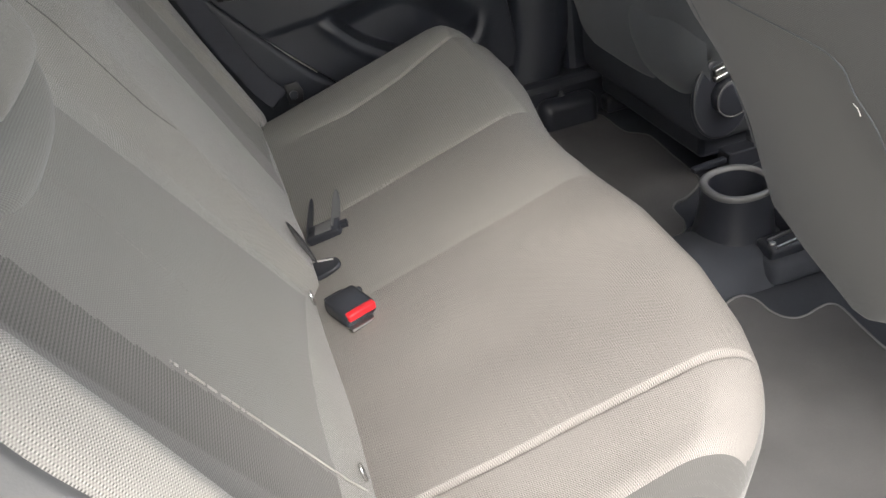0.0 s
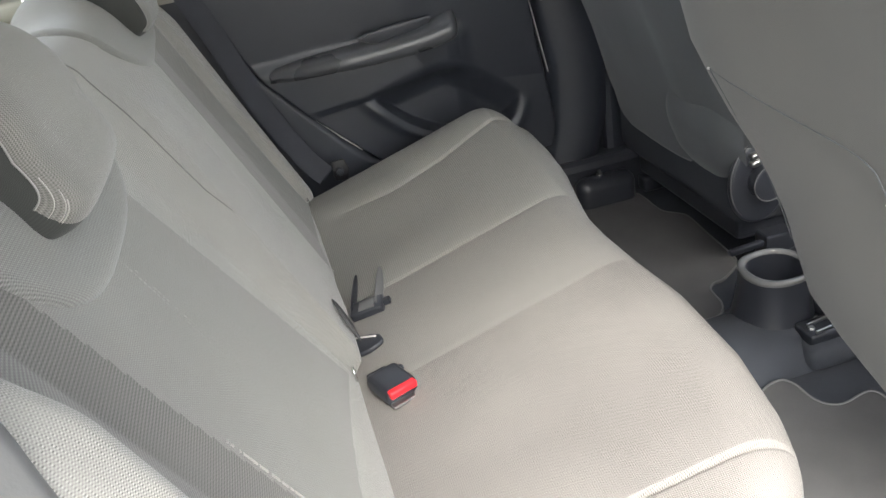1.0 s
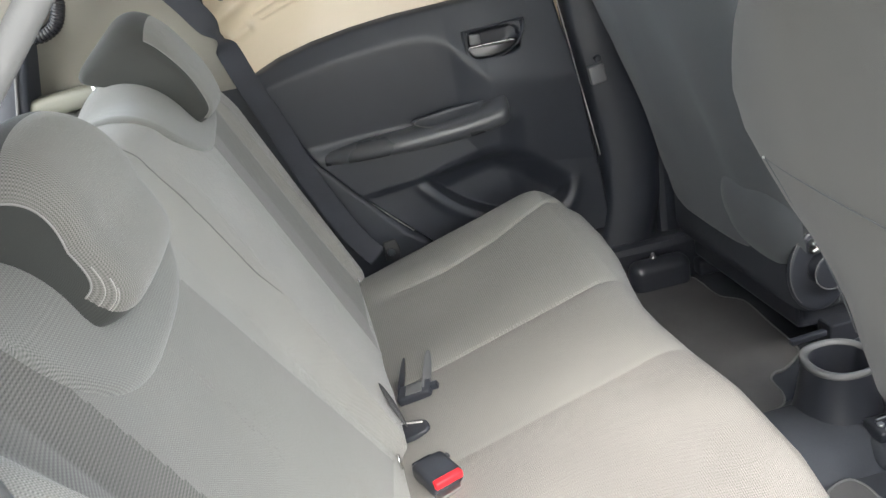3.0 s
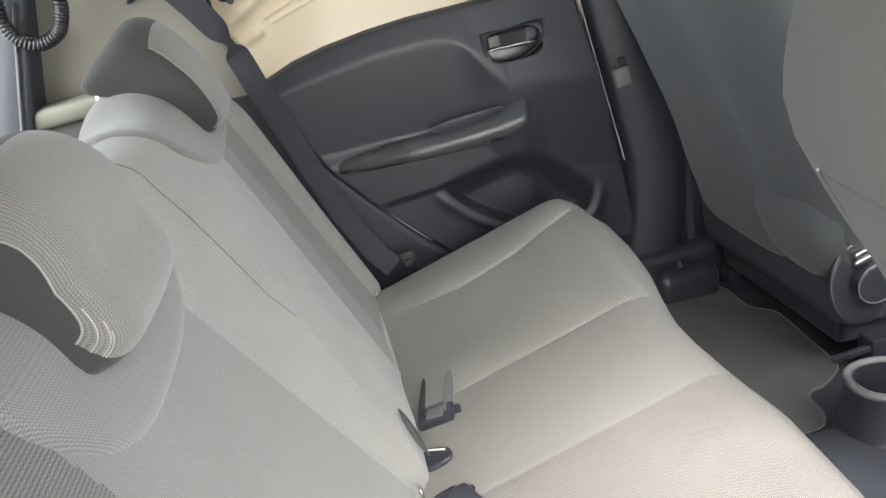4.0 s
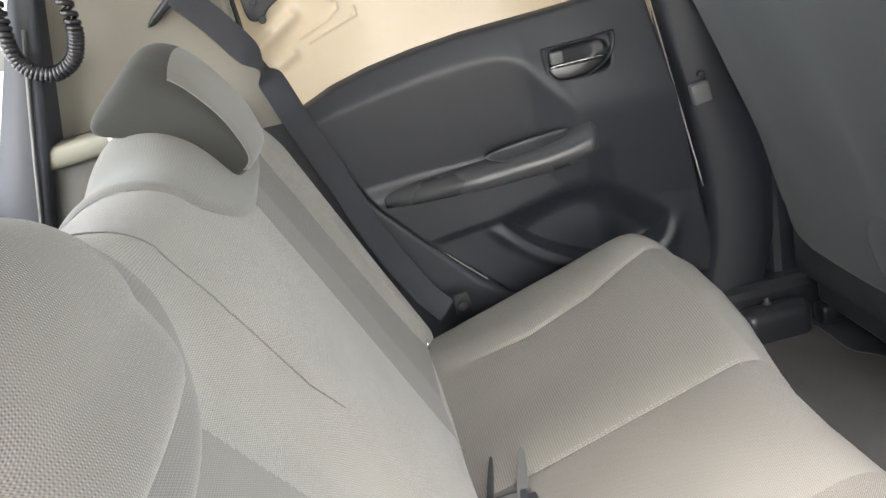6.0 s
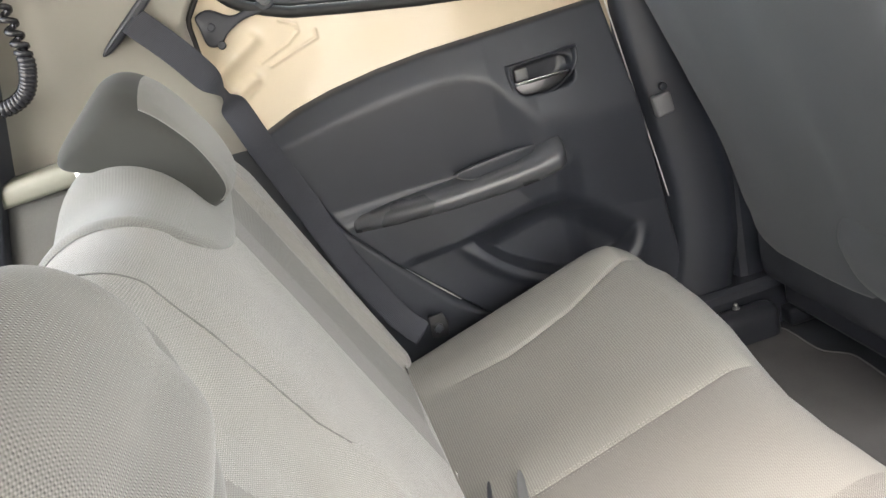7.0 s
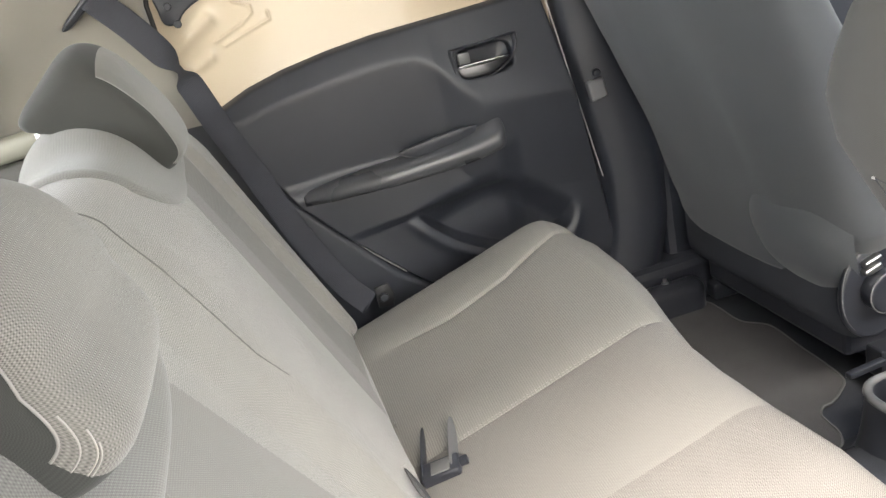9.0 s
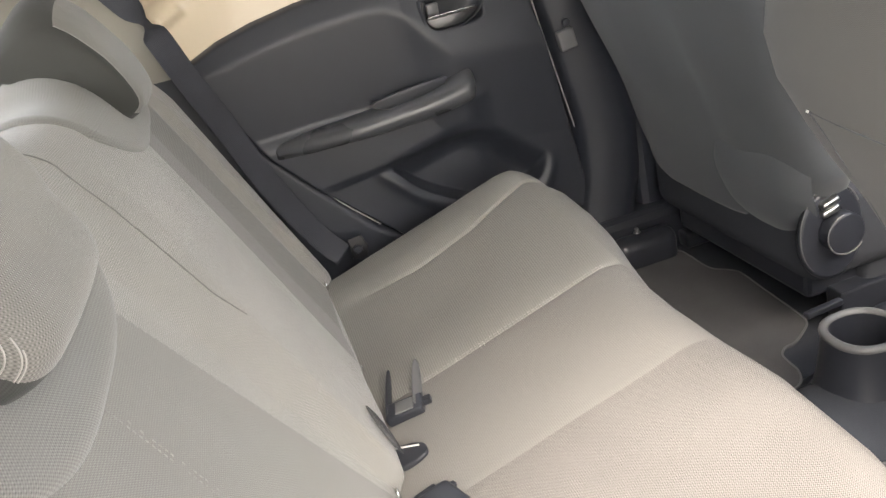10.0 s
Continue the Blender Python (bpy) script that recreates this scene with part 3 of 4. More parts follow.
def neck_pad(yc, wide, foot):
    """A thin rounded pad that lies on the backrest, from under the headrest down its face."""
    slope = np.stack(np.gradient(grid, axis=0)), np.stack(np.gradient(grid, axis=1))
    normal = np.cross(slope[1], slope[0])
    normal /= np.linalg.norm(normal, axis=2)[:, :, None] + 1e-9
    columns, top = grid[20, :, 1], 211.0

    def at(y, r):
        c = float(np.interp(y, columns[6:-6], np.arange(6, nu - 6)))
        c0, r0 = int(c), int(r)
        u, v = c - c0, r - r0
        pick = lambda g: (g[r0, c0] * (1 - u) + g[r0, c0 + 1] * u) * (1 - v) + (g[r0 + 1, c0] * (1 - u) + g[r0 + 1, c0 + 1] * u) * v
        return pick(grid), pick(normal)

    rows, us, vs = [], [], []
    across = np.sin(np.linspace(-math.pi / 2, math.pi / 2, 110)) * 0.996
    for b in 1 - np.cos(np.linspace(0, math.pi / 2, 60)):
        row, ru, rv = [], [], []
        for a in across:
            z = 0.79 - (0.79 - foot) * (1 - abs(a) ** 3) ** (1 / 3)
            h = (z - 0.21) / 0.922
            r_low = (h + 0.045) / 0.57 * 189 if h < 0.525 else 189 + (h - 0.525) / 0.0085
            r = r_low + (top - r_low) * b
            p, q = at(yc + a * wide, min(r, top))
            edge = min((r - r_low) * 0.003, (1 - abs(a)) * wide * 0.7)
            rise = 0.009 * math.sqrt(max(0.0, 1 - (1 - min(1.0, edge / 0.016)) ** 2)) - 0.002
            row.append(p + q * rise)
            ru.append(yc + a * wide)
            rv.append(r * 0.003 if r < 189 else 0.567 + (r - 189) * 0.0075)
        rows.append(row), us.append(ru), vs.append(rv)
    rows = np.array(rows)
    for _ in range(8):
        rows[1:-1, 1:-1] = 0.5 * rows[1:-1, 1:-1] + 0.125 * (rows[:-2, 1:-1] + rows[2:, 1:-1] + rows[1:-1, :-2] + rows[1:-1, 2:])
    in_seat(link_mesh("neck_pad", from_grid("neck_pad", rows, uv=(np.array(us), np.array(vs))), NECK_CLOTH, rear_seat, "smooth cloth pad under the headrest"))


neck_pad(0.295, 0.205, 0.603)
neck_pad(0.950, 0.265, 0.632)


def stitches(name, spots, along, size, material):
    """Many small stitches, joined: spots are (place, way) pairs."""
    verts, faces = [], []
    for p, w in spots:
        p, w = np.array(p), np.array(w) / np.linalg.norm(w)
        o = np.cross(w, along)
        o /= np.linalg.norm(o)
        u = np.cross(w, o)
        k = len(verts)
        for a, b, c in ((-1, -1, -0.6), (-1, 1, -0.6), (1, 1, -0.6), (1, -1, -0.6), (-0.7, -0.5, 1), (-0.7, 0.5, 1), (0.7, 0.5, 1), (0.7, -0.5, 1)):
            verts.append(p + w * a * size[0] / 2 + o * b * size[1] / 2 + np.array(along) * c * size[2] / 2)
        faces += [[k + q for q in f] for f in ((4, 5, 6, 7), (0, 1, 5, 4), (1, 2, 6, 5), (2, 3, 7, 6), (3, 0, 4, 7))]
    me = bpy.data.meshes.new(name)
    me.from_pydata([tuple(v) for v in verts], [], faces)
    ob = in_seat(link_mesh(name, me, material, rear_seat, "", False))
    ob["kind"] = "stuff"
    return ob


def cushion_top(x):
    return 0.216 + 0.285 * x


spots = []
for off in (-0.007, -0.001, 0.005):
    for x in np.arange(0.06, 0.372, 0.0062):
        spots.append(((x, SEAM_Y + off + 0.0006 * random.uniform(-1, 1), cushion_top(x) - 0.0016 - 0.0008 * (off < -0.003) + 0.0025 * noise.noise((x * 9, SEAM_Y * 9, 0.3))), (0.962, 0, 0.274)))
stitches("seam_stitching", spots, (-0.274, 0.0, 0.962), (0.0030, 0.0014, 0.0010), SEAT_THREAD)

UP, OUT = np.array((-0.387, 0.0, 0.922)), np.array((0.922, 0.0, 0.387))


def on_back(y, h, lift=0.0):
    """A place on the backrest's face, h metres up it."""
    z = 0.21 + h * 0.922
    off = float(back_offset(np.array(y), z)) * float(smoothstep(-0.03, 0.03, h) * smoothstep(0.56, 0.44, h)) 
    off = max(off, 0.002 * float(smoothstep(0.055, 0.012, h)))
    p = np.array((0, 0, 0.21)) + UP * h + OUT * (off + lift)
    return np.array((p[0], y, p[2]))


spots = []
for h in np.arange(0.02, 0.30, 0.0023):
    z = 0.21 + h * 0.922
    if random.random() < 3.0 * (h - 0.17):
        continue
    for k in (-1, 1):
        spots.append((on_back(near_seam(z) + 0.003 + 0.0009 * k, h, 0.0024), (-0.387, 0.55 * k, 0.80)))
stitches("edge_stitching", spots, tuple(OUT), (0.0026, 0.0010, 0.0010), THREAD)
spots = []
for h in np.arange(0.27, 0.43, 0.0055):
    for s in (0.0, 0.006):
        if random.random() < 0.35 + 0.4 * noise.noise((h * 30, s * 90, 5.0)):
            continue
        spots.append((on_back(0.312 + s - 0.10 * h, h, 0.0012), (-0.387, 0.0, 0.92)))
stitches("panel_stitching", spots, tuple(OUT), (0.0028, 0.0014, 0.0006), SOFT_THREAD)


# seam between the two halves of the backrest, over its top
line = []
for r in range(114, 207):
    h = min(0.525, -0.045 + 0.57 / 189 * r)
    y = float(np.interp(r, (114, 130, 145, 165, 182, 190, 194, 198, 203, 206), (0.594, 0.573, 0.564, 0.553, 0.556, 0.560, 0.552, 0.535, 0.515, 0.500)))
    c = int(np.argmin(np.abs(grid[r, :, 1] - y)))
    line.append(grid[r, c] * (1, 0, 1) + np.array((0, y, 0)) - OUT * (0.0003 + 0.0005 * max(0.0, (136 - r) / 22)))
in_seat(tube("seam", smooth_line(line, 120), 0.0013, SEAM, rear_seat, "dark seam across the backrest", 6))


def head_restraint(yc, drop, tilt, half, taper, crown, peak, upright, wrap):
    t = thing("headrest", "dark grey cloth head restraint with paler ribbed front", "headrest", (-0.30, yc, 0.75 - drop), "rear headrests")
    prof = smooth_line([(-0.165, 0.690), (-0.152, 0.706), (-0.159, 0.735), (-0.184, 0.785), (-0.213, 0.826), (-0.243, 0.845), (-0.270, 0.843), (-0.300, 0.815), (-0.325, 0.786), (-0.327, 0.768), (-0.302, 0.758), (-0.262, 0.752), (-0.238, 0.735), (-0.222, 0.708), (-0.208, 0.690), (-0.186, 0.683)], 96, closed=True)
    c = np.array((-0.225, 0.765))
    r, n = 0.034, 14
    ends = [(0.002, k) for k in (0.002, 0.35, 0.55, 0.68, 0.78)] + [(0.004 + r * (1 - math.cos(a)), 1 - 0.16 * (1 - math.sin(a))) for a in np.linspace(0.1, math.pi / 2, n)]
    levels = [(-half + d, k) for d, k in ends] + [(y, 1.0) for y in np.linspace(-half + r + 0.012, half - r - 0.012, 22)] + [(half - d, k) for d, k in ends[::-1]]
    rows = []
    for y, k in levels:
        row = []
        for px, pz in prof:
            zs = c[1] + (pz - c[1]) * k
            slim = 1 - taper * float(smoothstep(0.765, 0.680, zs)) - 0.06 * float(smoothstep(0.79, 0.86, zs))
            hx = c[0] + (px - c[0]) * k + upright * max(0.0, zs - 0.75) + 0.006 * (1 - (y / half) ** 2) * float(smoothstep(-0.23, -0.16, px)) + 0.327
            hz = zs + (peak - crown * (abs(y) / half) ** 2.2) * float(smoothstep(0.745, 0.845, zs)) - 0.768
            row.append((hx * math.cos(tilt) + hz * math.sin(tilt) - 0.027, y * slim, hz * math.cos(tilt) - hx * math.sin(tilt) + 0.018))
        rows.append(row)
    rows = np.array(rows)
    low, high, crest = wrap, len(rows) - wrap, 31 if drop else 27
    # the front cover runs from the foot of the pad to its crown
    for name, r0, r1, c0, c1, mat, lab in (("front_panel", low, high, 1, crest, HEAD_CLOTH, "paler ribbed cloth front"), ("pad", low, high, crest, 97, KNIT, ""), ("side_panel", 0, low + 1, 0, 96, KNIT, ""), ("side_panel", high - 1, len(rows), 0, 96, KNIT, "")):
        cols = [q % 96 for q in range(c0, c1 + 1)]
        link_mesh(name, from_grid(name, rows[r0:r1][:, cols], flip=True), mat, t, lab)
    for q in (low, high - 1):
        edge = [rows[q][k % 96] for k in range(1, crest + 1)]
        tube("piping", edge, 0.0009, SOFT_THREAD, t, "pale stitched edge", 6)
    for q in (low + 1, low + 2, low + 3) if drop else ():
        way = np.array((0.5, -0.8, -0.2))
        line = smooth_line([rows[q][k] + way * 0.0004 for k in range(1, 14 - 2 * (q - low))], 30)
        tube("stitch_line", line, 0.0006, THREAD, t, "pale stitched thread", 6)
    for s in (-0.055, 0.055):
        part("post", moved(disc(0.006, 0.06, 0.001), Matrix.Translation((-0.017, s, -0.045))), CHROME, t, "chrome post", True)
    return t


head_restraint(0.282, 0.026, 0.0, 0.100, 0.0, 0.020, -0.016, 0.40, 3)
head_restraint(0.985, 0.0, radians(6), 0.112, 0.16, 0.034, 0.006, 0.0, 11)


# ---- front seats ----
def seat_half(z, broad):
    if broad:
        return float(np.interp(z, (0.205, 0.22, 0.24, 0.30, 0.36, 0.44, 0.50, 0.56, 0.66, 0.76, 0.82, 0.88), (0.20, 0.235, 0.252, 0.262, 0.264, 0.268, 0.274, 0.284, 0.292, 0.300, 0.285, 0.25)))
    return float(np.interp(z, (0.228, 0.244, 0.271, 0.30, 0.355, 0.42, 0.465, 0.50, 0.53, 0.565, 0.61, 0.657, 0.687, 0.711, 0.75, 0.77, 0.82, 0.88), (0.02, 0.055, 0.125, 0.178, 0.184, 0.189, 0.202, 0.221, 0.252, 0.275, 0.295, 0.287, 0.264, 0.241, 0.20, 0.17, 0.135, 0.10)))


def seat_thick(z):
    return float(np.interp(z, (0.205, 0.25, 0.28, 0.40, 0.60, 0.78, 0.88), (0.02, 0.045, 0.065, 0.085, 0.085, 0.07, 0.05)))


def seat_face(z):
    """Where the rear face of the back stands, from the seat's own origin."""
    return 0.20 - 0.34 * (z - 0.29) + 0.008 * math.sin((z - 0.3) * 5)


def seat_inner(z):
    return float(np.interp(z, (0.205, 0.235, 0.27, 0.33, 0.80, 0.88), (0.20, 0.235, 0.265, 0.30, 0.30, 0.25)))


def front_seat(x0, yc, side, base, broad):
    t = thing("front_seat", "dark grey cloth front seat, back turned to the rear bench", "car seat", (x0, yc, 0.0), "front seats")
    rows = []
    for z in np.concatenate([np.linspace(0.207 if broad else 0.229, 0.30, 16), np.linspace(0.31, 0.88, 60)]):
        w, d = seat_half(z, broad), seat_thick(z)
        ring = []
        for a in np.linspace(0, 2 * math.pi, 88, endpoint=False):
            ca, sa = math.cos(a), math.sin(a)
            y = (seat_inner(z) if broad and ca < 0 else w) * math.copysign(abs(ca) ** 0.48, ca)
            dx = d * math.copysign(abs(sa) ** 0.70, sa)
            swell = 0.004 * noise.noise((y * 8, z * 8, yc)) + 0.010 * math.exp(-((y + 0.06 - 0.25 * (z - 0.5)) / 0.05) ** 2) * max(0.0, sa)
            ring.append((seat_face(z) + d - dx + swell, y, z))
        rows.append(ring)
    link_mesh("backrest", from_grid("backrest", rows, closed_u=True, caps=True), DARK_CLOTH if broad else NEAR_LIT_CLOTH, t)
    if broad:
        # lower lobe of the back, hanging over the seat's base
        rows = []
        for q in np.linspace(0.02, 1.0, 40):
            z = 0.192 + 0.22 * q
            w = 0.128 * (1 - (1 - min(1.0, q / 0.55)) ** 2.2) ** (1 / 2.2)
            deep = 0.030 * (1 - min(1.0, q / 0.30)) ** 2 + 0.026 * float(smoothstep(0.45, 1.0, q)) - 0.010
            rows.append([(seat_face(z) + deep + 0.036 * abs(a) ** 4, -0.158 + a * w, z) for a in np.linspace(-1, 1, 41)])
        link_mesh("back_lobe", from_grid("back_lobe", rows, flip=True), DARK_CLOTH, t, "rounded lower part of the seat back")
    bm = block(0.23 + base, 0.70 + base, -0.262, 0.262, 0.115, 0.30, 0.045, 4)
    part("seat_cushion", bm, SEAT_SIDE, t, "", True)
    # block added under the seat so its cavity looks less black
    part("cavity_filler", block(0.36 + base, 0.68 + base, -0.235, 0.235, -0.01, 0.14, 0.02, 3), SEAT_SIDE, t, "added block that lightens the dark gap under the seat", True)
    part("seat_frame", block(0.26 + base, 0.66 + base, -0.21, 0.21, 0.07, 0.13, 0.01), BLACK, t)
    ax, az, ay = 0.262 + base, 0.228, side * 0.262
    turned = Matrix.Translation((ax, ay, az)) @ Matrix.Rotation(radians(-90 * side), 4, "X")
    part("recliner_bezel", moved(disc(0.062, 0.014, 0.006, 48), turned @ Matrix.Translation((0.0, 0.006 * side, 0)) @ Matrix.Diagonal((0.95, 1.30, 1, 1))), BLACK, t, "dark plastic bezel", True)
    knob = part("recliner_knob", moved(disc(0.034, 0.026, 0.004, 40), turned @ Matrix.Translation((0.008, 0, 0.012))), BLACK, t, "black recliner knob", True)
    # paler arcs part of the way round the knob and the bezel
    ring = [(ax + 0.008 + 0.0345 * math.cos(a), ay + side * 0.037, az + 0.0345 * math.sin(a)) for a in np.linspace(1.7, 5.6, 40)]
    tube("knob_ring", ring, 0.0012, SATIN, knob, "pale grey arc of the rim", 8)
    rim = [(ax + 0.0575 * math.cos(a), ay + side * 0.0125, az + 0.079 * math.sin(a)) for a in np.linspace(0.5, 4.4, 40)]
    tube("bezel_edge", rim, 0.0011, SATIN, knob, "thin pale line", 6)
    for k in range(2):
        part("knob_grip", moved(block(-0.020, 0.012, -0.006, 0.006, 0.010, 0.026, 0.004), Matrix.Translation((ax - 0.004, ay, az + 0.040 + 0.014 * k)) @ Matrix.Rotation(radians(-90 * side), 4, "X") @ Matrix.Rotation(radians(15), 4, "Z")), STEEL, knob, "worn grey grip", True)
    for s in (-0.225, 0.225):
        part("seat_rail", block(0.30 + base, 0.70 + base, s - 0.020, s + 0.020, 0.03, 0.085, 0.004), BLACK, t, "black steel seat rail")
    return t


front_seat(0.515, 1.075, -1, 0.0, True)
near_seat = front_seat(0.343, 0.215, 1, 0.227, False)


# ---- far rear door ----
door = thing("door_1", "beige painted car door with dark plastic inner trim, closed", "car door", (0.25, FAR, 0.15), kind="structure")


def at_door(ob):
    ob.matrix_parent_inverse = Matrix.Translation((-0.25, -FAR, -0.15))
    return ob


def door_top(x):
    return float(np.interp(x, (-0.125, -0.06, 0.012, 0.10, 0.189, 0.367, 0.535, 0.6), (0.664, 0.690, 0.708, 0.722, 0.731, 0.738, 0.746, 0.748)))


def outward(corners):
    """For each side of a polygon that runs clockwise: a corner and its outward normal."""
    out = []
    for (x0, z0), (x1, z1) in zip(corners, corners[1:] + corners[:1]):
        k = math.hypot(x1 - x0, z1 - z0)
        out.append((x0, z0, -(z1 - z0) / k, (x1 - x0) / k))
    return out


POCKET = outward([(0.190, 0.368), (0.270, 0.393), (0.378, 0.412), (0.470, 0.352), (0.536, 0.288), (0.512, 0.236), (0.380, 0.225), (0.257, 0.290)])


def trim_depth(x, z):
    """How far the trim stands in from the door's plane."""
    top = door_top(x)
    shoulder = float(np.interp(x, (-0.13, -0.05, 0.017, 0.10, 0.168, 0.23, 0.262, 0.294, 0.327, 0.37, 0.6), (0.630, 0.645, 0.657, 0.668, 0.673, 0.674, 0.668, 0.650, 0.606, 0.56, 0.53)))
    u, v = (top - z) / (top - shoulder), 1 - (shoulder - z) / 0.22
    d = 0.010 + (0.019 + 0.022 * float(smoothstep(0.24, 0.38, x))) * max(0.0, -math.log(math.exp(-13 * u) + math.exp(-13 * max(v, 0.08))) / 13)
    d += 0.014 * float(smoothstep(0.495, 0.455, z) * smoothstep(0.44, 0.39, x))
    # recess behind the handle
    d -= 0.040 * float(smoothstep(1.0, 0.86, (abs((x - 0.396) / 0.058) ** 4 + abs((z - 0.636) / 0.030) ** 4) ** 0.25))
    step = 0.376 + 0.09 * (x - 0.22)
    d += 0.008 * float(smoothstep(step - 0.014, step + 0.006, z) * smoothstep(0.50, 0.46, z) * smoothstep(-0.02, 0.12, x) * smoothstep(0.405, 0.37, x))
    # map pocket with a lip along its foot
    sides = [a * (x - px) + b * (z - pz) for px, pz, a, b in POCKET]
    below = math.log(sum(math.exp(110 * q) for q in sides[4:])) / 110
    under = -math.log(sum(math.exp(110 * q) for q in sides[:4])) / 110
    d -= 0.046 * float(smoothstep(0.004, -0.010, below) * smoothstep(-0.015, 0.060, under))
    d += 0.008 * math.exp(-((below - 0.018) / 0.013) ** 2) * float(smoothstep(-0.03, 0.05, under))
    return float(d)


rows = []
for p in np.linspace(0, 1, 210):
    row = []
    for q in np.linspace(0, 1, 250):
        zb = 0.14 + p * 0.60
        xr = np.interp(zb, (0.14, 0.232, 0.30, 0.38, 0.471, 0.665), (0.25, 0.166, 0.10, 0.03, -0.036, -0.124))
        xf = np.interp(zb, (0.14, 0.2, 0.32, 0.62, 0.745), (0.625, 0.622, 0.608, 0.558, 0.537))
        x = xr + (xf - xr) * q
        z = 0.14 + p * (door_top(x) - 0.14)
        edge = min(q * (xf - xr), (1 - q) * (xf - xr), p * 0.6, (1 - p) * 0.6)
        d = trim_depth(x, z) * float(smoothstep(-0.002, 0.010, edge)) - 0.012 * float(smoothstep(0.004, 0.0, edge))
        row.append((x, FAR - d, z))
    rows.append(row)
at_door(link_mesh("trim_panel", from_grid("trim_panel", rows, flip=True), TRIM, door, "dark grey moulded plastic trim"))

# painted metal round and above the trim, with the window opening
def lean(z):
    return FAR + 0.012 - 0.17 * 0.03 * math.log(1 + math.exp((z - 0.72) / 0.03))


def from_line(x, z, pts):
    """How far a spot lies from a line of points."""
    best = 9.0
    for (x0, z0), (x1, z1) in zip(pts, pts[1:]):
        dx, dz = x1 - x0, z1 - z0
        k = min(1.0, max(0.0, ((x - x0) * dx + (z - z0) * dz) / (dx * dx + dz * dz)))
        best = min(best, math.hypot(x - x0 - k * dx, z - z0 - k * dz))
    return best


def glint_ribs(x, z):
    """Shallow ribs added behind the window's corner to stand for reflections in the paint."""
    d = 0.0
    if x < 0.06 and z > 0.70:
        for width, pts in ((0.0030, [(-0.090, 0.784), (-0.036, 0.804), (-0.013, 0.820), (-0.013, 0.833), (-0.040, 0.846)]), (0.0028, [(-0.075, 0.774), (-0.015, 0.793), (0.016, 0.802), (0.016, 0.815)]), (0.012, [(-0.160, 0.785), (-0.138, 0.797), (-0.092, 0.824)]), (0.010, [(-0.138, 0.745), (-0.107, 0.759)])):
            d += 0.75 * width * math.exp(-(from_line(x, z, pts) / width) ** 2)
    return d


def sill_line(x):
    return float(np.interp(x, (-0.20, -0.135, -0.125, -0.10, -0.06, -0.02, 0.10, 0.207, 0.439, 0.56), (1.0, 0.955, 0.918, 0.889, 0.863, 0.848, 0.828, 0.812, 0.786, 0.772)))


rows = []
for p in np.concatenate([np.linspace(0, 0.70, 12), np.linspace(0.71, 1, 130)]):
    row = []
    for q in np.concatenate([np.linspace(0, 0.30, 150), np.linspace(0.305, 1, 70)]):
        x = -0.182 + q * (0.556 + 0.182)
        z = 0.10 + p * (sill_line(x) - 0.10)
        row.append((x, lean(z) + 0.05 * float(smoothstep(0.62, 0.55, z)) - glint_ribs(x, z), z))
    rows.append(row)
rows.append([(x, y + 0.035, z + 0.002) for x, y, z in rows[-1]])
at_door(link_mesh("door_frame", from_grid("door_frame", rows, flip=True), PAINT, door, "glossy beige painted metal"))

seal = [(x, lean(sill_line(x)) - 0.004, sill_line(x) + 0.006) for x in np.linspace(0.56, -0.06, 40)] + [(x, lean(z) - 0.004, z) for x, z in ((-0.10, 0.888), (-0.125, 0.915), (-0.135, 0.95), (-0.12, 1.0), (-0.08, 1.06), (0.0, 1.12), (0.2, 1.15), (0.48, 1.16))]
at_door(tube("window_seal", smooth_line(seal, 120), 0.010, RUBBER, door, "black rubber window seal"))
seal2 = [(x, y + 0.012, z + 0.016) for x, y, z in seal[:44]]
at_door(tube("glass_edge", smooth_line(seal2, 90), 0.006, BLACK, door))
pane = [(0.56, lean(0.79) + 0.02, 0.776), (0.56, lean(1.16) + 0.02, 1.16), (-0.02, lean(1.12) + 0.02, 1.12), (-0.13, lean(0.98) + 0.02, 0.98), (-0.13, lean(0.92) + 0.02, 0.92), (-0.02, lean(0.85) + 0.02, 0.85)]
bm = bmesh.new()
f = bm.faces.new([bm.verts.new(p) for p in pane])
bmesh.ops.solidify(bm, geom=[f], thickness=0.004)
glass = at_door(part("pane", bm, GLASS, door, "clear tilting window pane"))
glass.visible_shadow = False

# latch of the tilting window
latch = at_door(part("window_latch", moved(plate([tuple(p) for p in smooth_line([(-0.170, 0.884), (-0.145, 0.890), (-0.113, 0.872), (-0.080, 0.880), (-0.040, 0.890), (-0.045, 0.868), (-0.094, 0.861), (-0.126, 0.846), (-0.143, 0.830), (-0.164, 0.834), (-0.169, 0.862)], 40, True)], 0.016, 0.004), Matrix.Translation((0, lean(0.85), 0)) @ Matrix.Rotation(radians(90), 4, "X")), BLACK, door, "black window catch", True))
for x, z in ((-0.150, 0.862), (-0.142, 0.830)):
    (part("screw", moved(disc(0.007, 0.006, 0.002), Matrix.Translation((x, lean(0.85) - 0.014, z)) @ Matrix.Rotation(radians(90), 4, "X")), BLACK, latch))
(part("toggle", moved(block(-0.040, 0.034, -0.010, 0.010, -0.012, 0.012, 0.008, 3), Matrix.Translation((-0.03, lean(0.9) - 0.016, 0.905)) @ Matrix.Rotation(radians(-38), 4, "Y")), CAP, latch, "pale grey toggle", True))

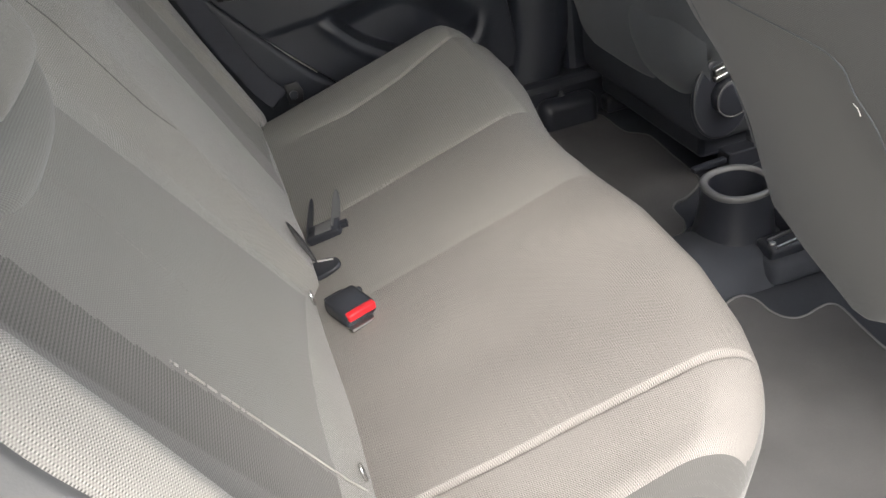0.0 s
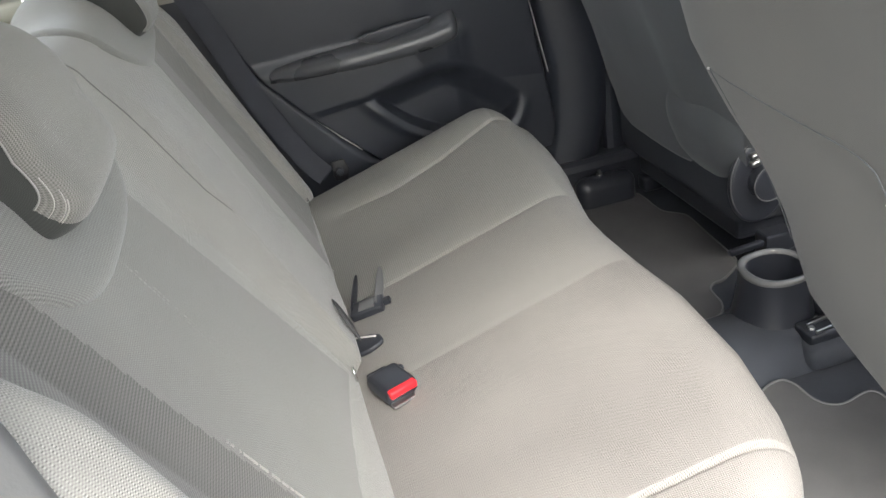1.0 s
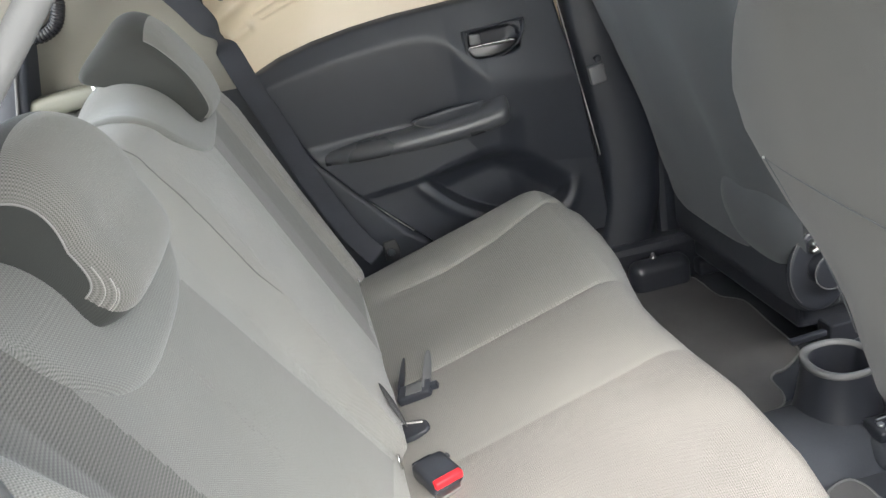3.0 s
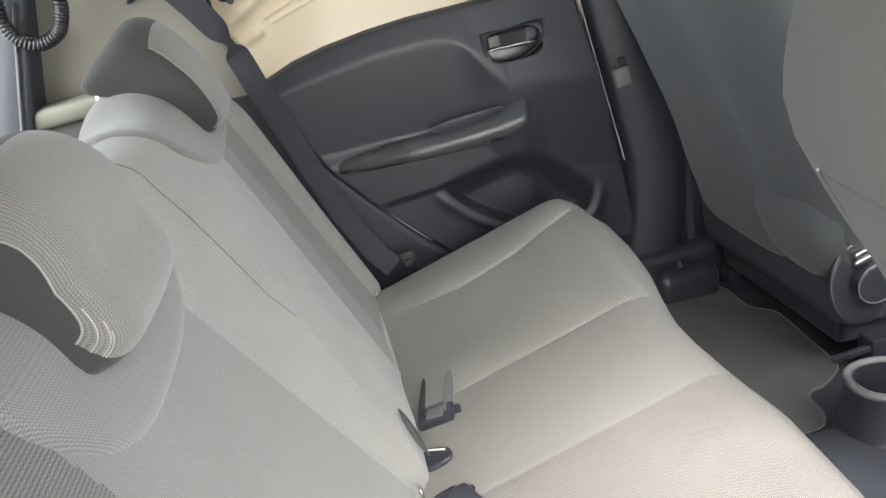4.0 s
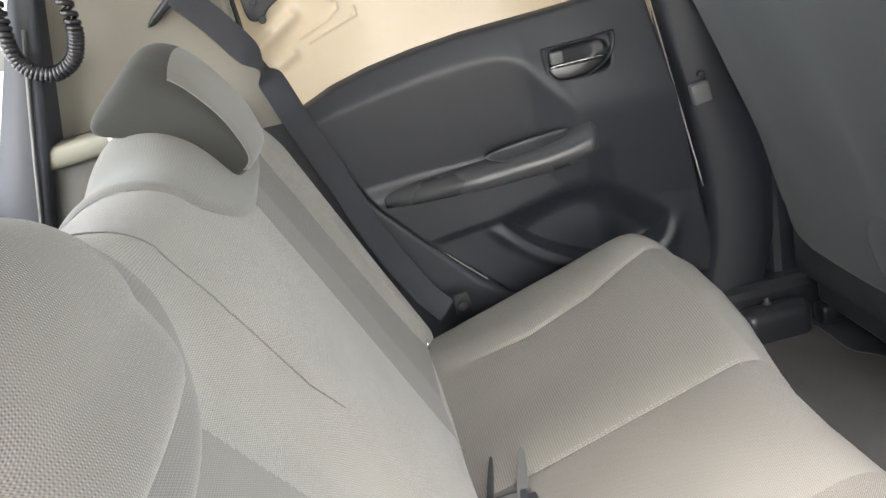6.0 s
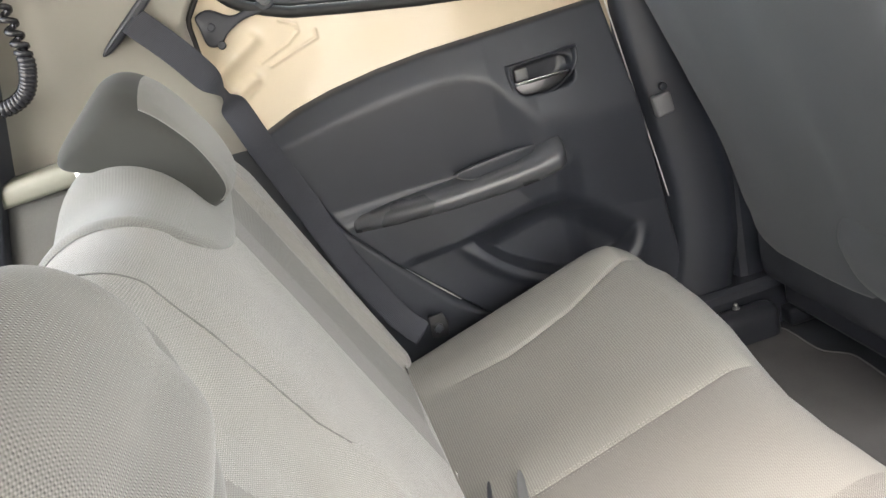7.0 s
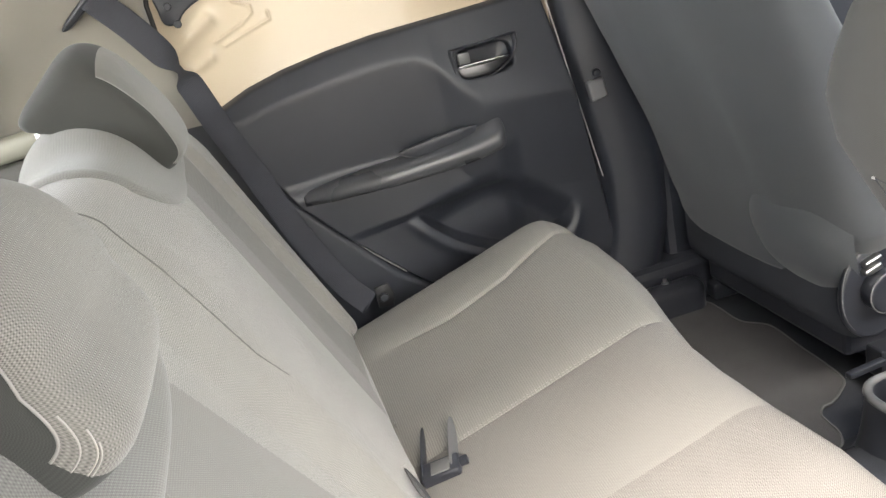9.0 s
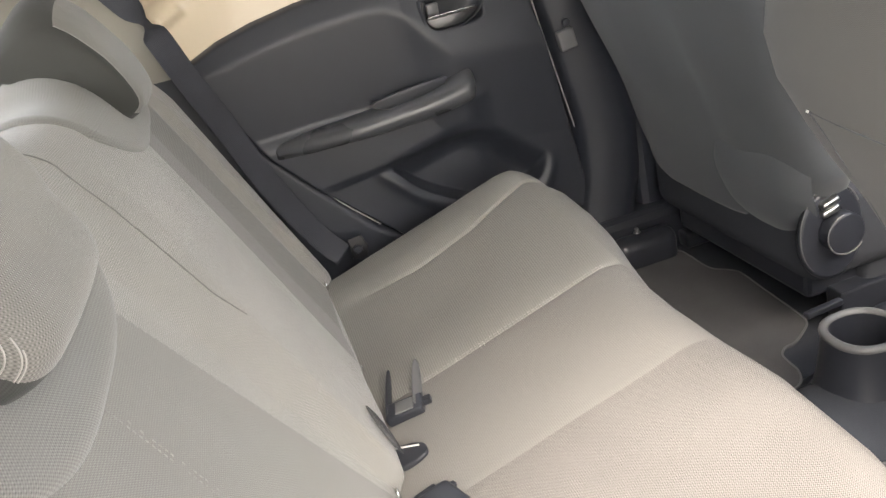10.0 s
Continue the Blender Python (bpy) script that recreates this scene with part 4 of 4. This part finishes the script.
# armrest
rows = []
for x in np.concatenate([np.linspace(-0.016, 0.378, 70), 0.378 + 0.024 * np.sin(np.linspace(0.08, math.pi / 2, 14))]):
    ridge = float(np.interp(x, (-0.016, 0.063, 0.173, 0.287, 0.340, 0.375, 0.402), (0.466, 0.474, 0.480, 0.489, 0.496, 0.504, 0.510)))
    dep = float(np.interp(x, (-0.016, 0.05, 0.15, 0.402), (0.026, 0.044, 0.060, 0.078)))
    hgt = float(np.interp(x, (-0.016, 0.06, 0.16, 0.277, 0.402), (0.022, 0.031, 0.036, 0.042, 0.046)))
    close = math.sqrt(max(0.0, 1 - (max(0.0, x - 0.378) / 0.0242) ** 2))
    dep *= 0.55 + 0.45 * close
    rise = 0.010 + 0.010 * float(smoothstep(0.30, 0.39, x))
    ring = [(0.0, rise), (0.35, rise * 0.95), (0.62, rise * 0.7), (0.80, 0.002), (0.90, -0.003), (0.965, -0.009), (1.0, -0.018), (0.985, -0.55 * hgt - 0.004), (0.95, -0.80 * hgt), (0.88, -0.93 * hgt), (0.70, -hgt), (0.0, -hgt - 0.004)]
    rows.append([(x, FAR - 0.002 - dep * a, ridge + b * (0.75 + 0.25 * close)) for a, b in ring])
at_door(link_mesh("armrest", from_grid("armrest", rows, closed_u=True, caps=True), TRIM_SMOOTH, door, "smooth dark plastic armrest"))
slot = [(0.186, 0.502), (0.196, 0.508), (0.27, 0.517), (0.340, 0.520), (0.346, 0.513), (0.330, 0.499), (0.26, 0.486), (0.206, 0.490)]
at_door(part("pull_cup", moved(plate([tuple(p) for p in smooth_line(slot, 28, True)], 0.008, 0.0012), Matrix.Translation((0, FAR - 0.040, 0)) @ Matrix.Rotation(radians(90), 4, "X")), TRIM, door, "dark grab cup over the armrest", True))
at_door(tube("cup_lip", smooth_line([(0.240, FAR - 0.051, 0.4865), (0.215, FAR - 0.051, 0.489), (0.190, FAR - 0.050, 0.500), (0.194, FAR - 0.050, 0.505)], 20), 0.0009, SATIN, door, "pale lip of the grab cup", 6))

# inner door handle
bez = [(0.332, 0.662), (0.342, 0.667), (0.400, 0.669), (0.452, 0.672), (0.461, 0.667), (0.458, 0.645), (0.442, 0.625), (0.410, 0.608), (0.374, 0.602), (0.341, 0.607), (0.332, 0.622)]
facing = Matrix.Rotation(radians(90), 4, "X")
outer = smooth_line(bez, 56, True)
mid_b = outer.mean(axis=0)
rings = []
for k, dep in ((1.10, -0.006), (1.05, 0.003), (1.02, 0.005), (0.98, 0.004), (0.94, -0.004), (0.90, -0.026), (0.5, -0.028), (0.01, -0.028)):
    rings.append([(mid_b[0] + (p[0] - mid_b[0]) * k, FAR - 0.035 - dep, mid_b[1] + (p[1] - mid_b[1]) * k) for p in outer])
handle = at_door(link_mesh("door_handle", from_grid("door_handle", rings, closed_u=True), BLACK, door, "black handle recess with chrome lever"))
lever = [(0.336, 0.632), (0.36, 0.634), (0.40, 0.635), (0.440, 0.636), (0.442, 0.630), (0.425, 0.618), (0.395, 0.609), (0.355, 0.609), (0.340, 0.618)]
part("lever", moved(plate([tuple(p) for p in smooth_line(lever, 40, True)], 0.012, 0.004), Matrix.Translation((0, FAR - 0.030, 0)) @ facing), SATIN_METAL, handle, "satin chrome lever", True)
tube("lever_edge", [(x, FAR - 0.0425, 0.6345 + 0.0008 * math.sin((x - 0.34) * 30)) for x in np.linspace(0.338, 0.440, 16)], 0.0016, CHROME, handle, "bright lever edge", 8)
part("lock_button", moved(block(-0.012, 0.012, -0.006, 0.006, -0.011, 0.011, 0.003), Matrix.Translation((0.352, FAR - 0.035, 0.649))), SATIN, handle, "grey lock button", True)

# pale lines for the reflection on the edges where trim meets the door's metal
gap_front = [(np.interp(z, (0.2, 0.32, 0.62, 0.745), (0.624, 0.611, 0.561, 0.540)), FAR - 0.014, z) for z in np.linspace(0.745, 0.33, 20)]
at_door(tube("edge_glint", gap_front, 0.0013, EDGE, door, "", 6))
gap_rear = [(np.interp(z, (0.232, 0.30, 0.38, 0.471), (0.164, 0.098, 0.028, -0.038)), FAR - 0.014, z) for z in np.linspace(0.471, 0.25, 20)]
at_door(tube("edge_glint", gap_rear, 0.0013, EDGE, door, "", 6))

# ---- footwell ----
def floor_mat(outline, yc):
    pts = [tuple(p) for p in smooth_line(outline, 120, True)]
    t = thing("floor_mat", "dark grey carpet floor mat with a pale bound edge", "floor mat", (0.6, yc, 0.0), "rear floor mats")
    m = part("carpet_sheet", plate(pts, 0.007, 0.002), MAT, t)
    m.matrix_parent_inverse = t.matrix_basis.inverted()
    m.location.z = -0.007
    b = tube("binding", [(x, y, 0.0) for x, y in pts], 0.0020, BINDING, t, "pale grey binding", 6, True)
    b.matrix_parent_inverse = t.matrix_basis.inverted()
    return t


floor_mat([(0.40, 0.752), (0.62, 0.750), (0.663, 0.752), (0.683, 0.767), (0.694, 0.790), (0.697, 0.818), (0.702, 0.840), (0.719, 0.856), (0.739, 0.859), (0.769, 0.876), (0.800, 0.905), (0.808, 0.959), (0.812, 1.03), (0.819, 1.13), (0.807, 1.160), (0.786, 1.185), (0.781, 1.225), (0.782, 1.27), (0.771, 1.313), (0.70, 1.307), (0.60, 1.30), (0.40, 1.30)], 1.02)
floor_mat([(0.40, 0.515), (0.58, 0.520), (0.611, 0.535), (0.627, 0.543), (0.643, 0.547), (0.657, 0.544), (0.666, 0.525), (0.667, 0.495), (0.675, 0.473), (0.690, 0.461), (0.709, 0.460), (0.734, 0.466), (0.754, 0.466), (0.762, 0.450), (0.757, 0.407), (0.752, 0.348), (0.755, 0.25), (0.768, 0.15), (0.74, 0.05), (0.66, 0.0), (0.40, 0.0)], 0.27)

# tunnel and cup holder console
rows = []
for x in np.linspace(-0.1, 1.6, 40):
    rows.append([(x, MID + w, z - 0.008) for w, z in ((-0.098, -0.01), (-0.088, 0.012), (-0.075, 0.033), (-0.05, 0.050), (0.0, 0.056), (0.05, 0.050), (0.075, 0.033), (0.088, 0.012), (0.10, -0.01))])
tunnel = link_mesh("tunnel", from_grid("tunnel", rows, flip=False), CARPET)
tagged(tunnel, "low carpeted tunnel along the car's floor", "floor tunnel", kind="structure")

console = thing("cup_holder", "black plastic console end with a round cup holder", "cup holder", (0.72, 0.665, 0.04))
CX, CY = 0.722, 0.672


def rim_ring(r, z, n=64, slide=0.0, square=0.85, wide=0.0):
    ring = []
    for a in np.linspace(0, 2 * math.pi, n, endpoint=False):
        ca, sa = math.cos(a), math.sin(a)
        ring.append((CX + slide + r * 1.02 * math.copysign(abs(ca) ** square, ca) - wide * max(0, -ca), CY + slide * 0.5 + r * math.copysign(abs(sa) ** square, sa) + wide * 0.6 * sa, z))
    return ring


def here(ob, t):
    ob.matrix_parent_inverse = t.matrix_basis.inverted()
    return ob


prof = [(0.088, -0.004, 0.02), (0.072, 0.006, 0.012), (0.064, 0.026, 0.006), (0.059, 0.060, 0.003), (0.0555, 0.095, 0.001), (0.0545, 0.118, 0.0), (0.055, 0.124, 0.0)]
here(link_mesh("body", from_grid("body", [rim_ring(r, z, wide=w) for r, z, w in prof], closed_u=True, flip=False), BLACK, console), console)
prof = [(0.0550, 0.1215, 0.0), (0.0568, 0.1255, 0.0), (0.0562, 0.1300, 0.001), (0.0540, 0.1318, 0.002), (0.0500, 0.1308, 0.003), (0.0468, 0.1285, 0.004), (0.0455, 0.1240, 0.004)]
here(link_mesh("rim", from_grid("rim", [rim_ring(r, z, slide=w) for r, z, w in prof], closed_u=True), SATIN, console, "dark satin rim"), console)
prof = [(0.0457, 0.125, 0.004), (0.044, 0.085, 0.004), (0.041, 0.045, 0.004), (0.036, 0.040, 0.004), (0.001, 0.040, 0.004)]
here(link_mesh("well", from_grid("well", [rim_ring(r, z, slide=w) for r, z, w in prof], closed_u=True), BLACK, console), console)
here(part("catch_bar", moved(block(-0.035, 0.035, -0.006, 0.006, -0.006, 0.004, 0.002), Matrix.Translation((0.728, 0.764, 0.120)) @ Matrix.Rotation(radians(5), 4, "Z")), BLACK, console, "thin black bar"), console)
here(part("console_box", block(0.775, 1.30, MID - 0.055, MID + 0.08, 0.02, 0.128, 0.015, 3), BLACK, console, "", True), console)


def fixing(x, y, z, r):
    t = thing("floor_bolt", "zinc plated bolt on a dark bracket in the footwell", "bolt", (x, y, 0.0))
    here(part("bracket", block(x - 0.065, x + 0.085, y - 0.036, 1.348, -0.030, z, 0.038, 6), BLACK, t, "dark moulded hump", True), t)
    here(part("washer", moved(disc(r, 0.003, 0.001), Matrix.Translation((x, y, z))), STEEL, t), t)
    here(part("bolt_head", moved(disc(r * 0.62, 0.009, 0.001, 6), Matrix.Translation((x, y, z + 0.003))), STEEL, t), t)
    return t


fixing(0.690, 1.324, 0.068, 0.008)

for y in (0.585, 0.06):
    t = thing("rail_end_cover", "thin black cover and steel catch on the seat rail's end", "rail cover", (0.70, y, 0.05), "rail covers")
    cx = 0.762
    here(part("cover", moved(block(-0.045, 0.035, -0.024, 0.024, -0.02, 0.004, 0.006, 3), Matrix.Translation((cx, y, 0.050))), BLACK, t, "", True), t)
    here(part("foot", moved(block(-0.055, 0.060, -0.045, 0.040, -0.060, -0.012, 0.020, 4), Matrix.Translation((cx, y, 0.050))), CARPET, t, "dark carpet moulded round the rail", True), t)
    for k, w in ((-0.014, 0.0022), (0.010, 0.0022)):
        here(part("catch", moved(block(-0.034, 0.050, -w, w, 0.0, 0.006, 0.0015), Matrix.Translation((cx, y + k, 0.053)) @ Matrix.Rotation(radians(8), 4, "Z")), STEEL, t, "steel catch"), t)
    here(part("bolt_head", moved(disc(0.006, 0.005, 0.001, 6), Matrix.Translation((cx - 0.032, y - 0.004, 0.053))), STEEL, t), t)

t = thing("floor_clip", "small glossy black clip on the footwell trim", "trim clip", (0.843, 1.325, 0.02))
here(part("clip_body", moved(block(-0.028, 0.030, -0.014, 0.014, -0.03, 0.008, 0.007, 3), Matrix.Translation((0.843, 1.324, 0.056)) @ Matrix.Rotation(radians(-20), 4, "Z")), RUBBER, t, "", True), t)
here(part("clip_pin", moved(disc(0.005, 0.006, 0.002), Matrix.Translation((0.850, 1.322, 0.062))), STEEL, t), t)
here(part("clip_base", moved(block(-0.045, 0.05, -0.02, 0.02, -0.06, -0.02, 0.008, 3), Matrix.Translation((0.843, 1.324, 0.056))), BLACK, t, "", True), t)

# striker plate on the pillar
t = thing("pillar_cap", "small grey plastic cap on the dark door pillar", "trim cap", (0.615, 1.345, 0.51))
here(part("cap", moved(block(-0.018, 0.018, -0.010, 0.010, -0.020, 0.022, 0.005, 3), Matrix.Translation((0.613, 1.362, 0.521)) @ Matrix.Rotation(radians(-8), 4, "Y")), CAP, t, "", True), t)
here(part("stud", moved(disc(0.008, 0.012, 0.003), Matrix.Translation((0.616, 1.363, 0.556)) @ Matrix.Rotation(radians(90), 4, "X")), BLACK, t, "", True), t)


# ---- belts and buckles ----
belt = thing("seat_belt", "black webbing seat belt hanging beside the backrest", "seat belt", (0.05, 1.32, 0.24))
line = smooth_line([(-0.262, 1.325, 0.905), (-0.21, 1.325, 0.838), (-0.165, 1.325, 0.765), (-0.148, 1.325, 0.72), (-0.128, 1.325, 0.655), (-0.092, 1.33, 0.55), (-0.045, 1.33, 0.41), (0.01, 1.325, 0.29), (0.05, 1.315, 0.235)], 60)
across = []
for i, p in enumerate(line):
    q = i / 59
    turn = radians(8 + 75 * math.exp(-((q - 0.27) / 0.05) ** 2))
    t_dir = line[min(i + 1, 59)] - line[max(i - 1, 0)]
    t_dir /= np.linalg.norm(t_dir)
    flat = np.cross(t_dir, (0, 1, 0))
    across.append(flat * math.cos(turn) + np.array((0, 1, 0)) * math.sin(turn))
here(ribbon("webbing", line, across, 0.047, 0.0016, BELT, belt, "black woven webbing"), belt)
slot = [(-0.315, 0.872), (-0.30, 0.868), (-0.20, 0.945), (-0.195, 0.965), (-0.21, 0.955)]
here(part("belt_guide", moved(plate([tuple(p) for p in smooth_line(slot, 24, True)], 0.02, 0.004), Matrix.Translation((0, 1.345, 0)) @ Matrix.Rotation(radians(90), 4, "X")), BLACK, belt, "black belt guide", True), belt)
here(part("anchor", moved(plate([(-0.014, -0.022), (0.016, -0.026), (0.022, 0.0), (0.014, 0.024), (-0.014, 0.022)], 0.006, 0.002), Matrix.Translation((0.080, 1.318, 0.243)) @ Matrix.Rotation(radians(90), 4, "X")), RUBBER, belt, "black anchor plate", True), belt)
here(part("anchor_bolt", moved(disc(0.010, 0.010, 0.002, 6), Matrix.Translation((0.080, 1.312, 0.242)) @ Matrix.Rotation(radians(90), 4, "X")), BLACK, belt, "black bolt"), belt)

line = smooth_line([(-0.255, -0.045, 0.905), (-0.19, -0.05, 0.79), (-0.165, -0.05, 0.68), (-0.15, -0.05, 0.60), (-0.10, -0.05, 0.50), (-0.045, -0.05, 0.397), (0.018, -0.045, 0.235)], 40)
ribbon("opening_trim", line - np.array((0.02, 0.0, 0.01)), [(0.9, 0.12, 0.4)] * 40, 0.06, 0.014, GREY_PLASTIC, near_side, "grey plastic trim along the opening")


def buckle(x, y, z, turn, tip, red):
    """A buckle on a stub of webbing out of the gap behind the cushion."""
    t = thing("belt_buckle", "black belt buckle with a red release button" if red else "black belt buckle lying on the cushion", "belt buckle", (x, y, z))
    m = Matrix.Translation((x, y, z)) @ Matrix.Rotation(radians(turn), 4, "Z") @ Matrix.Rotation(radians(tip), 4, "Y") @ Matrix.Scale(0.96, 4)
    here(part("housing", moved(block(0.0, 0.058, -0.025, 0.025, -0.012, 0.012, 0.007, 3), m), BLACK, t, "", True), t)
    if red:
        here(part("button", moved(block(0.051, 0.0625, -0.0215, 0.0215, 0.001, 0.0128, 0.003, 3), m), RED, t, "red release button", True), t)
        here(part("mouth", moved(block(0.0560, 0.0680, -0.0225, 0.0225, -0.011, -0.006, 0.002), m), STEEL, t, "steel slot edge"), t)
    here(part("side_tab", moved(block(0.004, 0.012, 0.024, 0.032, -0.003, 0.004, 0.002), m), BLACK, t), t)
    here(part("stub", moved(block(-0.016, 0.004, -0.016, 0.016, -0.010, -0.001, 0.003), m), BELT, t), t)
    return t


buckle(0.030, 0.529, 0.240, -68, 2, True)

# guides for child seat anchors, let into the gap behind the cushion
t = thing("anchor_guide", "black plastic child seat anchor guide with two thin fins", "anchor guide", (0.042, 0.715, 0.22), "anchor guides")
m = Matrix.Translation((0.042, 0.713, 0.236)) @ Matrix.Rotation(radians(76), 4, "Z") @ Matrix.Rotation(radians(-9), 4, "Y") @ Matrix.Rotation(radians(-14), 4, "X")
fin = smooth_line([(0.0, -0.006), (0.03, -0.007), (0.06, -0.006), (0.082, -0.003), (0.089, 0.001), (0.080, 0.005), (0.045, 0.007), (0.0, 0.006)], 36, True)
for s, turn, lab in ((0.0235, 84, ""), (-0.0205, 40, "paler flared fin")):
    here(part("fin", moved(plate([tuple(p) for p in fin], 0.0024, 0.0008), m @ Matrix.Translation((0, s, 0.004)) @ Matrix.Rotation(radians(turn), 4, "X") @ Matrix.Translation((0, 0, -0.0012))), GREY_PLASTIC if lab else BLACK, t, lab, True), t)
here(part("base", moved(block(-0.014, 0.018, -0.027, 0.028, -0.010, 0.007, 0.004, 3), m), BLACK, t, "", True), t)
here(part("inset", moved(block(-0.010, 0.012, -0.015, 0.012, 0.004, 0.0085, 0.001), m), GREY_PLASTIC, t, "grey plate in the base", True), t)
here(part("tab", moved(block(-0.001, 0.010, -0.038, -0.022, -0.006, 0.004, 0.002), m), BLACK, t), t)

t = thing("anchor_guide", "dark plastic child seat anchor guide with a steel edge", "anchor guide", (0.02, 0.62, 0.24), "anchor guides")
wedge = smooth_line([(0.004, 0.668), (0.020, 0.650), (0.036, 0.640), (0.047, 0.628), (0.048, 0.612), (0.038, 0.606), (0.020, 0.606), (0.008, 0.616)], 36, True)
tilt = Matrix(((1, 0, 0, 0), (0, 1, 0, 0), (0.285, 0, 1, 0.2165), (0, 0, 0, 1)))
here(part("tongue", moved(plate([tuple(p) for p in wedge], 0.010, 0.003), tilt), BLACK, t, "", True), t)
# the glint on the steel edge is a matt pale line
here(tube("steel_edge", [(x, 0.648 - 0.72 * (x - 0.010), 0.2165 + 0.285 * x + 0.0112) for x in np.linspace(0.010, 0.040, 8)], 0.0014, EDGE, t, "pale line for the steel edge's glint", 6), t)
leaf = smooth_line([(0.0, 0.0), (0.016, -0.003), (0.040, -0.004), (0.062, -0.0025), (0.074, 0.0), (0.064, 0.003), (0.040, 0.0045), (0.016, 0.003)], 32, True)
here(part("fin", moved(plate([tuple(p) for p in leaf], 0.003, 0.001), look((0.018, 0.602, 0.252), (-0.008, 0.640, 0.312)) @ Matrix.Rotation(radians(90), 4, "Y") @ Matrix.Rotation(radians(72), 4, "X")), RUBBER, t, "thin dark fin", True), t)

# wire hooks that hold the seat cover
for y, size in ((1.200, 0.85), (0.856, 0.55), (0.556, 1.0), (0.229, 1.0)):
    p = on_back(y, 0.022, 0.004)
    t = thing("cover_hook", "small chromed wire hook at the backrest's hem", "wire hook", tuple(p), "cover hooks")
    ring = [tuple(p + size * (0.0065 * math.sin(a) * np.array((0, 1, 0)) + 0.010 * math.cos(a) * UP + 0.003 * math.cos(a) * OUT)) for a in np.linspace(0, 2 * math.pi, 20, endpoint=False)]
    here(tube("wire", ring, 0.0020 * size, CHROME, t, "", 8, True), t)

# coiled cord at the rear
t = thing("coiled_cord", "black coiled cord hanging in a loop by the tailgate", "coiled cord", (-0.47, 1.27, 0.95))
loop = smooth_line([(x, 1.255, z) for x, z in ((-0.500, 1.10), (-0.508, 1.00), (-0.513, 0.92), (-0.515, 0.872), (-0.500, 0.841), (-0.467, 0.826), (-0.434, 0.838), (-0.418, 0.864), (-0.412, 0.90), (-0.418, 1.00), (-0.425, 1.10))], 700)
tang = np.gradient(loop, axis=0)
tang /= np.linalg.norm(tang, axis=1)[:, None]
helix = []
for i, (p, d) in enumerate(zip(loop, tang)):
    side_v = np.cross(d, (0, 1, 0))
    a = i / 700 * 2 * math.pi * 54
    helix.append(p + 0.0085 * (math.cos(a) * side_v + math.sin(a) * np.array((0, 1, 0))))
here(tube("cord", helix, 0.0050, CORD, t, "", 6), t)

# pocket seam and a loose thread end on the near front seat
def on_near_seat(y, z):
    q = y - 0.215
    ca = min(0.98, (abs(q) / seat_half(z, False)) ** (1 / 0.48))
    d = seat_thick(z)
    return np.array((0.343 + seat_face(z) + d - d * (1 - ca * ca) ** 0.35 - 0.0006, y, z))


def flat_seam(points):
    line = smooth_line([on_near_seat(y, z) for y, z in points], 40)
    here(tube("pocket_seam", line, 0.0008, DARK_CLOTH, near_seat, "dark seam of the seat pocket", 6), near_seat)


flat_seam([(0.424, 0.588), (0.37, 0.584), (0.30, 0.577), (0.206, 0.568), (0.180, 0.563)])
flat_seam([(0.424, 0.588), (0.408, 0.565), (0.394, 0.534), (0.382, 0.493), (0.372, 0.44), (0.365, 0.38)])
flat_seam([(0.180, 0.563), (0.166, 0.554), (0.158, 0.533), (0.137, 0.502), (0.125, 0.45)])
spot = on_near_seat(0.424, 0.588)
here(part("thread_end", moved(block(-0.0015, 0.0015, -0.002, 0.002, -0.0012, 0.0012, 0.0006), Matrix.Translation(tuple(spot))), EDGE, near_seat, "white thread end"), near_seat)
spot = on_near_seat(0.162, 0.523)
here(tube("loose_thread", smooth_line([spot, spot + np.array((-0.003, -0.005, 0.001)), spot + np.array((-0.004, -0.010, 0.0)), spot + np.array((-0.003, -0.013, -0.006))], 10), 0.00045, EDGE, near_seat, "white loose thread", 6), near_seat)
